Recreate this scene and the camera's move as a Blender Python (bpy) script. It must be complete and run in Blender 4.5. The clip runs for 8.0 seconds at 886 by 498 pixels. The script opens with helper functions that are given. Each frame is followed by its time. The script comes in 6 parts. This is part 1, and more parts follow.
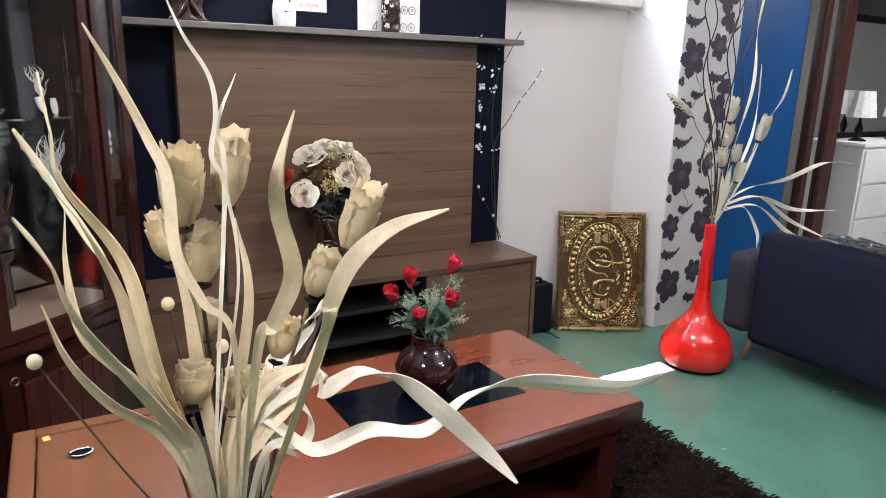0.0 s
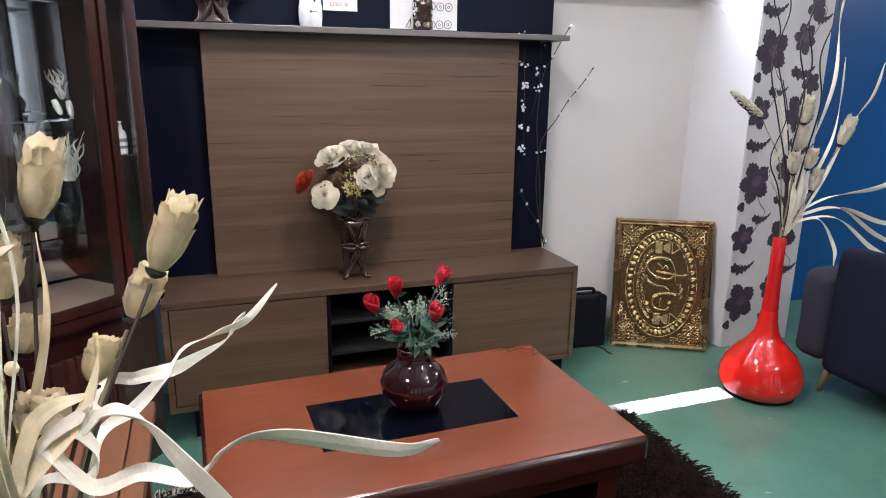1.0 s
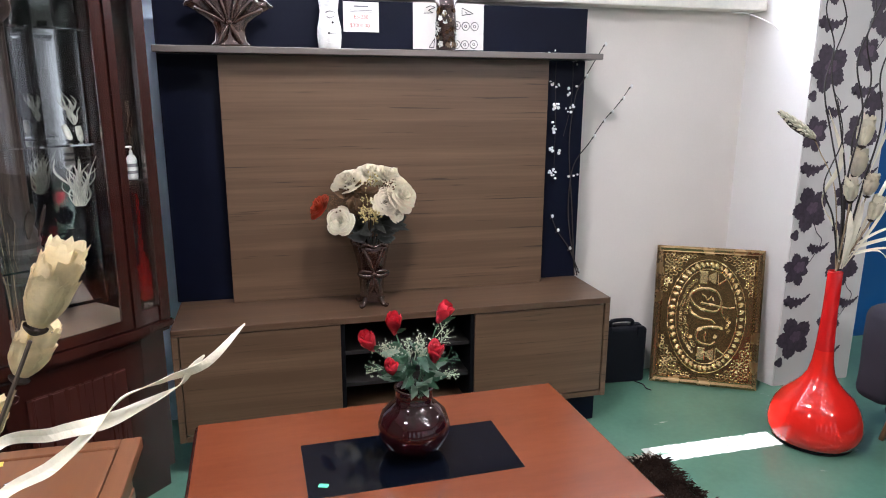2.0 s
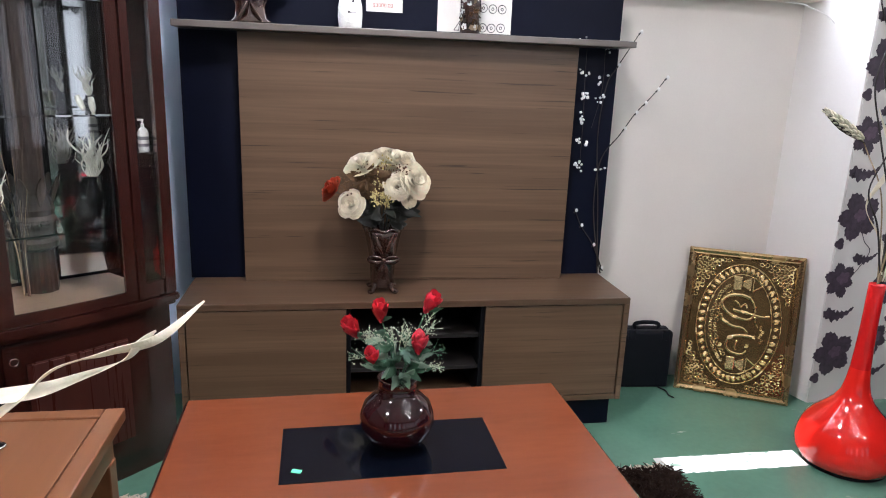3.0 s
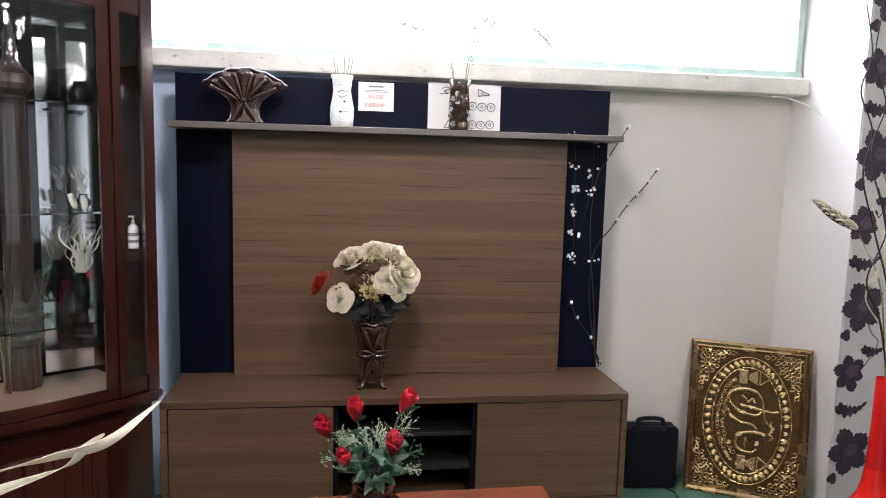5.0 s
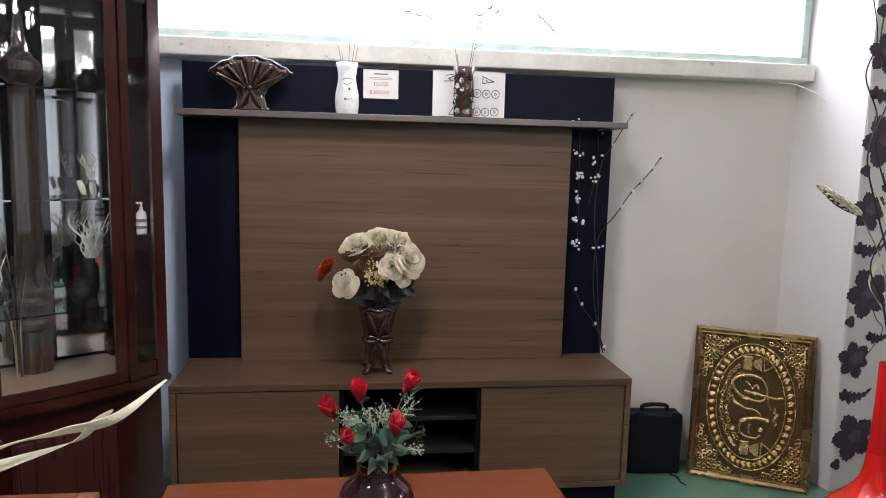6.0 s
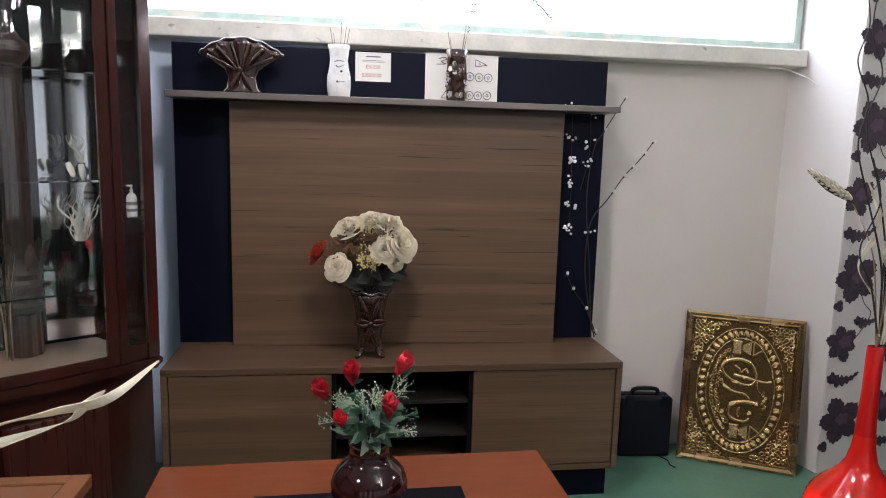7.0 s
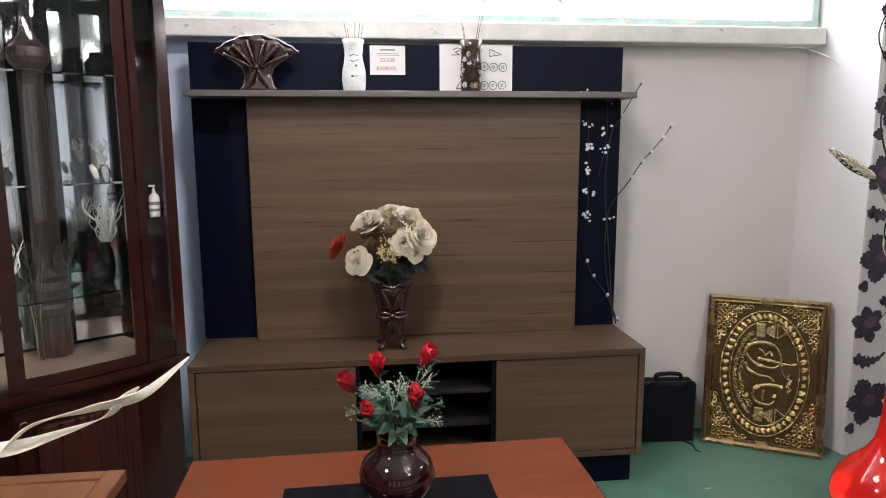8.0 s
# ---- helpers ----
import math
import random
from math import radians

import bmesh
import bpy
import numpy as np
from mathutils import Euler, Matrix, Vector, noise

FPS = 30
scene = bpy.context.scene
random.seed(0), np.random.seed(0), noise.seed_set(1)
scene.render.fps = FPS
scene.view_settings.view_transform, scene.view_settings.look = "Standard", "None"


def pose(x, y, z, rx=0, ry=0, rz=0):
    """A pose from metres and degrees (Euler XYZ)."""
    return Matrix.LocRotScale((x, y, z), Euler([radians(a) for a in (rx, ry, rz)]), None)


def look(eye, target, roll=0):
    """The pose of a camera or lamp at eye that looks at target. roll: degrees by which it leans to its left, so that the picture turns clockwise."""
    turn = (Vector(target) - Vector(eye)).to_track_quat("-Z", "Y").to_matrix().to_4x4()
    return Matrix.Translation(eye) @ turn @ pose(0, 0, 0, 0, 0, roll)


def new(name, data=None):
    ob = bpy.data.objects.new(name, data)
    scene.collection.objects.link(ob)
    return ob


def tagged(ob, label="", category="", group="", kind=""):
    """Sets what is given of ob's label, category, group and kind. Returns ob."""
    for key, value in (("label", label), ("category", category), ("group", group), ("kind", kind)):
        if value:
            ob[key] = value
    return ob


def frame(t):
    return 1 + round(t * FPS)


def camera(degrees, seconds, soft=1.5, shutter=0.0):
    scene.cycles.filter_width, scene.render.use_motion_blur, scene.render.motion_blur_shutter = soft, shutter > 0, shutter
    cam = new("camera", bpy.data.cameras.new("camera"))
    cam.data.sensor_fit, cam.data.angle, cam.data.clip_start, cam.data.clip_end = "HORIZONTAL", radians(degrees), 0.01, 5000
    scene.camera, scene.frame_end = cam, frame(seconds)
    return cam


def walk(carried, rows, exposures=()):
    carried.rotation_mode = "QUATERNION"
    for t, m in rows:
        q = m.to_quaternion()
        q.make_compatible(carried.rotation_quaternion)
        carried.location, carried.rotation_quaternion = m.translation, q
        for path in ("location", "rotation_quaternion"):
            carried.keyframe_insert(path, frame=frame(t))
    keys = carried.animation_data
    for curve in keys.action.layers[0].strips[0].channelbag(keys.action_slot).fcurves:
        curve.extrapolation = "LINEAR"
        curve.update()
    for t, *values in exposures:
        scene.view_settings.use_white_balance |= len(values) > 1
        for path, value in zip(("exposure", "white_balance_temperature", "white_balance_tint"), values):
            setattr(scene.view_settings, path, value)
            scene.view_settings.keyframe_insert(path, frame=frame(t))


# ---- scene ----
cam = camera(66.8, 8.0, soft=1.0)
PATH = [
    (0, (-0.198, -2.951, 1.466), (0.766, -1.269, 0.971), 1.4),
    (0.5, (-0.015, -2.922, 1.478), (0.8, -1.147, 1.051), -1.9),
    (1, (0.199, -2.995, 1.478), (0.858, -1.176, 0.971), 0.8),
    (1.5, (0.303, -3.0, 1.489), (0.85, -1.164, 0.917), -0.8),
    (1.7, (0.346, -2.968, 1.488), (0.888, -1.112, 0.978), 0.1),
    (2.8, (0.532, -2.865, 1.511), (0.86, -0.939, 1.083), 0.2),
    (3, (0.585, -2.883, 1.473), (0.915, -0.972, 0.983), 2.2),
    (3.5, (0.69, -2.915, 1.449), (0.984, -1.034, 0.834), 3.4),
    (4, (0.72, -2.914, 1.473), (1.016, -1.013, 0.928), 2.6),
    (4.5, (0.697, -2.886, 1.488), (1.001, -0.938, 1.15), 0.7),
    (4.7, (0.696, -2.873, 1.492), (0.997, -0.913, 1.23), 1.3),
    (5.8, (0.697, -2.891, 1.45), (0.938, -0.917, 1.24), 1.0),
    (6, (0.709, -2.898, 1.467), (0.963, -0.931, 1.212), 1.4),
    (6.5, (0.701, -2.89, 1.459), (0.978, -0.929, 1.186), 2.2),
    (7, (0.705, -2.897, 1.455), (0.985, -0.938, 1.162), 1.6),
    (7.5, (0.708, -2.891, 1.465), (1.008, -0.937, 1.165), 1.9),
    (8, (0.692, -2.905, 1.455), (0.923, -0.944, 1.136), -0.2),
]
walk(cam, [(t, look(eye, target, roll)) for t, eye, target, roll in PATH],
     [(0, 0.54, 5850, 18), (1.0, 0.46, 5750, 18), (1.5, 0.60, 5850, 18), (3.0, 0.54, 5900, 18), (3.5, 0.68, 5900, 18), (3.9, 0.72, 5900, 18), (4.6, 0.50, 6000, 18), (5.9, 0.06, 6100, 18), (7.5, 0.00, 6100, 18), (8, 0.16, 6100, 18)])

# ---- light ----
world = bpy.data.worlds.new("world")
scene.world = world
world.use_nodes = True
wn = world.node_tree.nodes
sky = wn.new("ShaderNodeTexSky")
sky.sky_type = "NISHITA"
sky.sun_disc = False
SUN_EL, SUN_AZ = 67.0, 270.0
sky.sun_elevation, sky.sun_rotation = radians(SUN_EL), radians(SUN_AZ)
world.node_tree.links.new(sky.outputs[0], wn["Background"].inputs[0])
wn["Background"].inputs[1].default_value = 0.12
sun = new("sun", bpy.data.lights.new("sun", "SUN"))
sun.data.energy, sun.data.angle, sun.data.color = 5.0, radians(0.5), (1.0, 0.95, 0.88)
sun.matrix_world = look((0, 0, 0), (-math.sin(radians(SUN_AZ)) * math.cos(radians(SUN_EL)), -math.cos(radians(SUN_AZ)) * math.cos(radians(SUN_EL)), -math.sin(radians(SUN_EL))))


def area(name, eye, target, sx, sy, watts, color):
    ob = new(name, bpy.data.lights.new(name, "AREA"))
    ob.data.shape, ob.data.size, ob.data.size_y, ob.data.energy, ob.data.color = "RECTANGLE", sx, sy, watts, color
    ob.matrix_world = look(eye, target)
    return ob


# daylight of the high window, then added bays and lamps out of view
area("window_light", (0.72, 0.085, 2.28), (0.72, -1.0, 1.92), 4.0, 0.5, 46, (0.90, 0.95, 1.0))
# unseen bays, added to brighten what the cabinet mirror reflects
BAYS = (-1.6, -0.3, 1.0, 2.3, 3.35, 4.4, 5.5, 6.5)
for bx in BAYS:
    area("added_bay_light", (bx, -6.56, 1.28), (bx, 0, 1.28), 0.52, 1.9, 1.7, (0.94, 0.97, 1.0))
SIDE_BAYS = (-5.9, -4.9, -3.9)
for by in SIDE_BAYS:
    area("added_bay_light", (7.16, by, 1.28), (0, by, 1.28), 0.52, 1.9, 2.2, (0.94, 0.97, 1.0))
# lamps out of view, added and placed to balance the brightness
LAMPS = ((-0.8, -2.7, 33), (0.8, -1.3, 25), (3.0, -3.9, 15), (5.6, -1.0, 38))
for lx, ly, watts in LAMPS:
    area("added_ceiling_light", (lx, ly, 2.66), (lx, ly, 0), 0.34, 0.34, watts, (1.0, 0.95, 0.90))
CHANDELIER = (2.06, -2.72, 2.30)
for k in range(8):
    b = new("bulb_light", bpy.data.lights.new("bulb_light", "POINT"))
    b.data.energy, b.data.shadow_soft_size, b.data.color = 1.3, 0.016, (1.0, 0.93, 0.84)
    b.location = (CHANDELIER[0] + 0.34 * math.cos(k * 0.7854), CHANDELIER[1] + 0.34 * math.sin(k * 0.7854), CHANDELIER[2] + 0.15)
scene.view_settings.exposure = 0.0

# ---- materials ----


def mat(name, color, rough=0.5, metal=0.0, var=0.12, scale=6.0, fine=90.0, bump=0.05, stretch=(1, 1, 1), coat=0.0, spec=0.5, per_object=0.0):
    """A surface with broad patches, fine grain and slight relief, in object space at true size."""
    m = bpy.data.materials.new(name)
    m.use_nodes = True
    n, l = m.node_tree.nodes, m.node_tree.links
    b = n["Principled BSDF"]
    b.inputs["Metallic"].default_value = metal
    b.inputs["Coat Weight"].default_value = coat
    b.inputs["Coat Roughness"].default_value = 0.06
    b.inputs["Specular IOR Level"].default_value = spec
    tc, mp = n.new("ShaderNodeTexCoord"), n.new("ShaderNodeMapping")
    mp.inputs["Scale"].default_value = stretch
    l.new(tc.outputs["Object"], mp.inputs[0])
    a, f = n.new("ShaderNodeTexNoise"), n.new("ShaderNodeTexNoise")
    a.inputs["Scale"].default_value, f.inputs["Scale"].default_value = scale, fine
    a.inputs["Detail"].default_value, f.inputs["Detail"].default_value = 5, 3
    l.new(mp.outputs[0], a.inputs["Vector"])
    l.new(mp.outputs[0], f.inputs["Vector"])
    add = n.new("ShaderNodeMath")
    add.operation = "MULTIPLY_ADD"
    add.inputs[1].default_value = 0.35
    l.new(f.outputs[0], add.inputs[0])
    l.new(a.outputs[0], add.inputs[2])
    r = n.new("ShaderNodeMapRange")
    r.inputs[1].default_value, r.inputs[2].default_value = 0.4, 0.95
    r.inputs[3].default_value, r.inputs[4].default_value = 1 - var, 1 + var
    l.new(add.outputs[0], r.inputs[0])
    v = n.new("ShaderNodeHueSaturation")
    v.inputs["Color"].default_value = (*color, 1)
    out = r.outputs[0]
    if per_object:
        oi, k = n.new("ShaderNodeObjectInfo"), n.new("ShaderNodeMapRange")
        k.inputs[3].default_value, k.inputs[4].default_value = 1 - per_object, 1 + per_object
        l.new(oi.outputs["Random"], k.inputs[0])
        mu = n.new("ShaderNodeMath")
        mu.operation = "MULTIPLY"
        l.new(out, mu.inputs[0])
        l.new(k.outputs[0], mu.inputs[1])
        out = mu.outputs[0]
    l.new(out, v.inputs["Value"])
    l.new(v.outputs[0], b.inputs["Base Color"])
    rr = n.new("ShaderNodeMapRange")
    rr.inputs[3].default_value, rr.inputs[4].default_value = max(rough - 0.07, 0.02), min(rough + 0.07, 1)
    l.new(a.outputs[0], rr.inputs[0])
    l.new(rr.outputs[0], b.inputs["Roughness"])
    if bump:
        bp = n.new("ShaderNodeBump")
        bp.inputs["Strength"].default_value, bp.inputs["Distance"].default_value = bump, 0.01
        l.new(add.outputs[0], bp.inputs["Height"])
        l.new(bp.outputs[0], b.inputs["Normal"])
    return m


def chipped(m, color, low, high, scale):
    """Flakes of another colour with shapes of their own over a painted surface."""
    n, l = m.node_tree.nodes, m.node_tree.links
    b = n["Principled BSDF"]
    tc, a, r, x = n.new("ShaderNodeTexCoord"), n.new("ShaderNodeTexNoise"), n.new("ShaderNodeMapRange"), n.new("ShaderNodeMix")
    a.inputs["Scale"].default_value, a.inputs["Detail"].default_value = scale, 6
    mp = n.new("ShaderNodeMapping")
    mp.inputs["Scale"].default_value = (0.45, 1, 1)
    l.new(tc.outputs["Object"], mp.inputs[0])
    l.new(mp.outputs[0], a.inputs["Vector"])
    r.inputs[1].default_value, r.inputs[2].default_value = low, high
    l.new(a.outputs[0], r.inputs[0])
    x.data_type = "RGBA"
    l.new(r.outputs[0], x.inputs[0])
    l.new(b.inputs["Base Color"].links[0].from_socket, x.inputs[6])
    x.inputs[7].default_value = (*color, 1)
    l.new(x.outputs[2], b.inputs["Base Color"])
    return m


def wood(name, light, dark, rough, grain, scale, rings=0.6, coat=0.0, spec=0.5, pore=0.8, relief=0.06):
    """Veneer: streaks along the grain axis, broader figure under them, thin dark pores."""
    m = bpy.data.materials.new(name)
    m.use_nodes = True
    n, l = m.node_tree.nodes, m.node_tree.links
    b = n["Principled BSDF"]
    b.inputs["Coat Weight"].default_value = coat
    b.inputs["Coat Roughness"].default_value = 0.1
    b.inputs["Specular IOR Level"].default_value = spec
    tc, mp = n.new("ShaderNodeTexCoord"), n.new("ShaderNodeMapping")
    mp.inputs["Scale"].default_value = [0.024 if i == "xyz".index(grain) else 1.0 for i in range(3)]
    l.new(tc.outputs["Object"], mp.inputs[0])
    a, f, p = (n.new("ShaderNodeTexNoise") for _ in range(3))
    for node, s, d, dist in ((a, scale, 4, 0.8), (f, scale * 7, 4, 0.3), (p, scale * 7.0, 2, 0.7)):
        node.inputs["Scale"].default_value, node.inputs["Detail"].default_value, node.inputs["Distortion"].default_value = s, d, dist
        l.new(mp.outputs[0], node.inputs["Vector"])
    mix = n.new("ShaderNodeMath")
    mix.operation = "MULTIPLY_ADD"
    mix.inputs[1].default_value = rings
    l.new(f.outputs[0], mix.inputs[0])
    l.new(a.outputs[0], mix.inputs[2])
    ramp = n.new("ShaderNodeValToRGB")
    e = ramp.color_ramp.elements
    e[0].position, e[0].color = 0.62, (*dark, 1)
    e[1].position, e[1].color = 1.0, (*light, 1)
    l.new(mix.outputs[0], ramp.inputs[0])
    pores = n.new("ShaderNodeValToRGB")
    q = pores.color_ramp.elements
    q[0].position, q[0].color = 0.285, (0.22, 0.20, 0.18, 1)
    q[1].position, q[1].color = 0.345, (1, 1, 1, 1)
    l.new(p.outputs[0], pores.inputs[0])
    mul = n.new("ShaderNodeMix")
    mul.data_type, mul.blend_type = "RGBA", "MULTIPLY"
    mul.inputs[0].default_value = pore
    l.new(ramp.outputs[0], mul.inputs[6])
    l.new(pores.outputs[0], mul.inputs[7])
    l.new(mul.outputs[2], b.inputs["Base Color"])
    rr = n.new("ShaderNodeMapRange")
    rr.inputs[3].default_value, rr.inputs[4].default_value = max(rough - 0.1 * pore - 0.01, 0.02), rough + 0.1 * pore + 0.01
    l.new(f.outputs[0], rr.inputs[0])
    l.new(rr.outputs[0], b.inputs["Roughness"])
    bp = n.new("ShaderNodeBump")
    bp.inputs["Strength"].default_value, bp.inputs["Distance"].default_value = relief, 0.004
    l.new(mix.outputs[0], bp.inputs["Height"])
    l.new(bp.outputs[0], b.inputs["Normal"])
    return m


def glass(name, color=(1, 1, 1), rough=0.0):
    m = bpy.data.materials.new(name)
    m.use_nodes = True
    b = m.node_tree.nodes["Principled BSDF"]
    b.inputs["Base Color"].default_value = (*color, 1)
    b.inputs["Transmission Weight"].default_value = 1
    b.inputs["Roughness"].default_value = rough
    b.inputs["IOR"].default_value = 1.45
    return m


def glow(name, color, strength):
    m = bpy.data.materials.new(name)
    m.use_nodes = True
    b = m.node_tree.nodes["Principled BSDF"]
    b.inputs["Base Color"].default_value = (*color, 1)
    b.inputs["Emission Color"].default_value = (*color, 1)
    b.inputs["Emission Strength"].default_value = strength
    return m


WALL = mat("wall_paint", (0.69, 0.64, 0.59), 0.7, var=0.05, scale=2.0, fine=160, bump=0.04)
WHITE = mat("white_paint", (0.77, 0.735, 0.70), 0.6, var=0.04, scale=2.0, fine=120)
# unseen closing walls, kept dark so that they bounce little light
ROOMP = mat("low_bounce_greige", (0.14, 0.13, 0.115), 0.75, var=0.08, scale=2.0, fine=120)
# blue window daylight on the wall left of the unit, put into its colour
DAYTINT = mat("blue_daylight_tint", (0.66, 0.78, 0.95), 0.65, var=0.06, scale=2.0, fine=140)
CEIL = mat("ceiling_paint", (0.78, 0.77, 0.75), 0.8, var=0.03)
FLOOR = mat("green_floor_paint", (0.088, 0.190, 0.134), 0.22, var=0.14, scale=3.0, fine=40, bump=0.03)
SILL = mat("chipped_sill_paint", (0.76, 0.73, 0.65), 0.65, var=0.14, scale=9, fine=60, bump=0.25)
GREENW = mat("green_window_paint", (0.45, 0.56, 0.50), 0.55, var=0.18, scale=14, fine=70, bump=0.2)
chipped(SILL, (0.40, 0.44, 0.37), 0.645, 0.67, 17)
chipped(GREENW, (0.62, 0.60, 0.52), 0.56, 0.60, 16)
chipped(FLOOR, (0.30, 0.38, 0.33), 0.70, 0.74, 9)
OAK = wood("walnut_laminate", (0.152, 0.091, 0.051), (0.094, 0.054, 0.029), 0.42, "x", 15, rings=0.45, pore=0.75)
# darker copy of the walnut: the sill's shade is put into its colour
OAK_SHADED = wood("walnut_laminate_shaded_top", (0.112, 0.066, 0.037), (0.076, 0.043, 0.024), 0.36, "x", 17, rings=0.45)
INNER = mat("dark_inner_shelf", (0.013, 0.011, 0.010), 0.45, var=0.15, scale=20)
SHELFM = mat("grey_walnut_shelf", (0.135, 0.117, 0.105), 0.3, var=0.12, scale=12, fine=140, stretch=(0.1, 1, 1))
NAVY = mat("black_blue_laminate", (0.0028, 0.0042, 0.0125), 0.5, var=0.2, scale=5, fine=150, bump=0.02, spec=0.12)
BLACK = mat("black_board", (0.003, 0.003, 0.004), 0.55, var=0.2, spec=0.12)
CHERRY = mat("cherry_lacquer", (0.140, 0.036, 0.014), 0.17, var=0.20, scale=4, fine=45, bump=0.008, stretch=(0.22, 1, 1), coat=0.2)
DARKCH = wood("dark_cherry_lacquer", (0.070, 0.015, 0.010), (0.045, 0.010, 0.007), 0.16, "x", 5, rings=0.25, coat=0.5, pore=0.1, relief=0.015)
HONEY = wood("honey_wood", (0.215, 0.088, 0.036), (0.150, 0.056, 0.022), 0.30, "y", 8, rings=0.3, coat=0.15, pore=0.3)
MAHOG = wood("mahogany_lacquer", (0.042, 0.0098, 0.0062), (0.024, 0.0060, 0.0042), 0.20, "z", 8, rings=0.3, coat=0.25, pore=0.25, relief=0.015)
BGLASS = mat("black_glass", (0.002, 0.003, 0.006), 0.05, var=0.05, bump=0.0, spec=0.28)
RUG = mat("brown_shag", (0.030, 0.018, 0.013), 0.95, var=0.4, scale=18, fine=200, bump=0.3, spec=0.1)
FRINGE = mat("fringe_yarn", (0.50, 0.42, 0.32), 0.9, var=0.2)
SOFA = mat("navy_velvet", (0.008, 0.009, 0.021), 0.85, var=0.3, scale=4, fine=240, bump=0.12, spec=0.2)
SOFA2 = mat("slate_velvet", (0.040, 0.036, 0.048), 0.85, var=0.2, scale=4, fine=240, bump=0.12, spec=0.2)
RED = mat("red_gloss_lacquer", (0.72, 0.018, 0.010), 0.10, var=0.05, scale=4, fine=30, bump=0.0, coat=0.6)
REDNECK = mat("dark_red_lacquer", (0.56, 0.012, 0.011), 0.16, var=0.05, scale=4, fine=30, bump=0.0, coat=0.3)
BLUE = mat("blue_panel", (0.001, 0.070, 0.235), 0.4, var=0.08, scale=3)
GLASS = glass("clear_glass", (0.97, 0.985, 0.98))
MIRROR = mat("mirror_silver", (0.82, 0.84, 0.84), 0.02, metal=1.0, var=0.0, bump=0.0)
SMOKE = mat("smoked_mirror", (0.78, 0.80, 0.79), 0.03, metal=1.0, var=0.0, bump=0.0)
CHROME = mat("chrome", (0.75, 0.75, 0.76), 0.12, metal=1.0, var=0.03, bump=0.0)

# ---- mesh tools ----


def thing(name, x, y, z, rz=0, label="", category="", group="", kind="", rx=0, ry=0):
    ob = new(name)
    ob.empty_display_size = 0.05
    ob.matrix_world = pose(x, y, z, rx, ry, rz)
    return tagged(ob, label, category, group, kind)


def part(name, bm, material, parent=None, label="", smooth=False, at=None):
    """Links a bmesh as one mesh object under a thing or part, in the parent's own space."""
    me = bpy.data.meshes.new(name)
    bm.normal_update()
    bm.to_mesh(me)
    bm.free()
    me.materials.append(material)
    if smooth:
        me.shade_smooth()
    ob = new(name, me)
    if parent:
        ob.parent = parent
    if at:
        ob.matrix_basis = at
    return tagged(ob, label)


def box(x0, x1, y0, y1, z0, z1, bevel=0.003, bm=None, seg=2):
    bm = bm or bmesh.new()
    vs = bmesh.ops.create_cube(bm, size=1)["verts"]
    for v in vs:
        v.co = Vector((x0 + (x1 - x0) * (v.co.x + 0.5), y0 + (y1 - y0) * (v.co.y + 0.5), z0 + (z1 - z0) * (v.co.z + 0.5)))
    if bevel:
        es = {e for v in vs for e in v.link_edges}
        bmesh.ops.bevel(bm, geom=list(es), offset=min(bevel, 0.45 * min(abs(x1 - x0), abs(y1 - y0), abs(z1 - z0))), segments=seg, profile=0.5, affect="EDGES")
    return bm


def prism(pts, z0, z1, bm=None, bevel=0.0):
    """A footprint (counter-clockwise list of x, y) raised from z0 to z1."""
    bm = bm or bmesh.new()
    lo, hi = [bm.verts.new((x, y, z0)) for x, y in pts], [bm.verts.new((x, y, z1)) for x, y in pts]
    bm.faces.new(lo[::-1])
    bm.faces.new(hi)
    k = len(pts)
    for i in range(k):
        bm.faces.new((lo[i], lo[(i + 1) % k], hi[(i + 1) % k], hi[i]))
    if bevel:
        bmesh.ops.bevel(bm, geom=[e for e in bm.edges], offset=bevel, segments=2, affect="EDGES")
    return bm


def lathe(profile, n=40, bm=None, wob=None, cap=True):
    """Turned form: profile of (radius, z) from the bottom up. wob(angle, z) scales the radius."""
    bm = bm or bmesh.new()
    rings = []
    for r, z in profile:
        rings.append([bm.verts.new((r * (wob(2 * math.pi * i / n, z) if wob else 1) * math.cos(2 * math.pi * i / n),
                                    r * (wob(2 * math.pi * i / n, z) if wob else 1) * math.sin(2 * math.pi * i / n), z)) for i in range(n)])
    for a, b in zip(rings, rings[1:]):
        for i in range(n):
            bm.faces.new((a[i], a[(i + 1) % n], b[(i + 1) % n], b[i]))
    if cap:
        bm.faces.new(rings[0][::-1])
        bm.faces.new(rings[-1])
    return bm


def smooth_line(pts, steps=8):
    """A Catmull-Rom line through the points."""
    p = [Vector(q) for q in pts]
    p = [2 * p[0] - p[1]] + p + [2 * p[-1] - p[-2]]
    out = []
    for i in range(1, len(p) - 2):
        for k in range(steps):
            t = k / steps
            out.append(0.5 * (2 * p[i] + (p[i + 1] - p[i - 1]) * t + (2 * p[i - 1] - 5 * p[i] + 4 * p[i + 1] - p[i + 2]) * t * t + (3 * p[i] - p[i - 1] - 3 * p[i + 1] + p[i + 2]) * t ** 3))
    return out + [p[-2]]


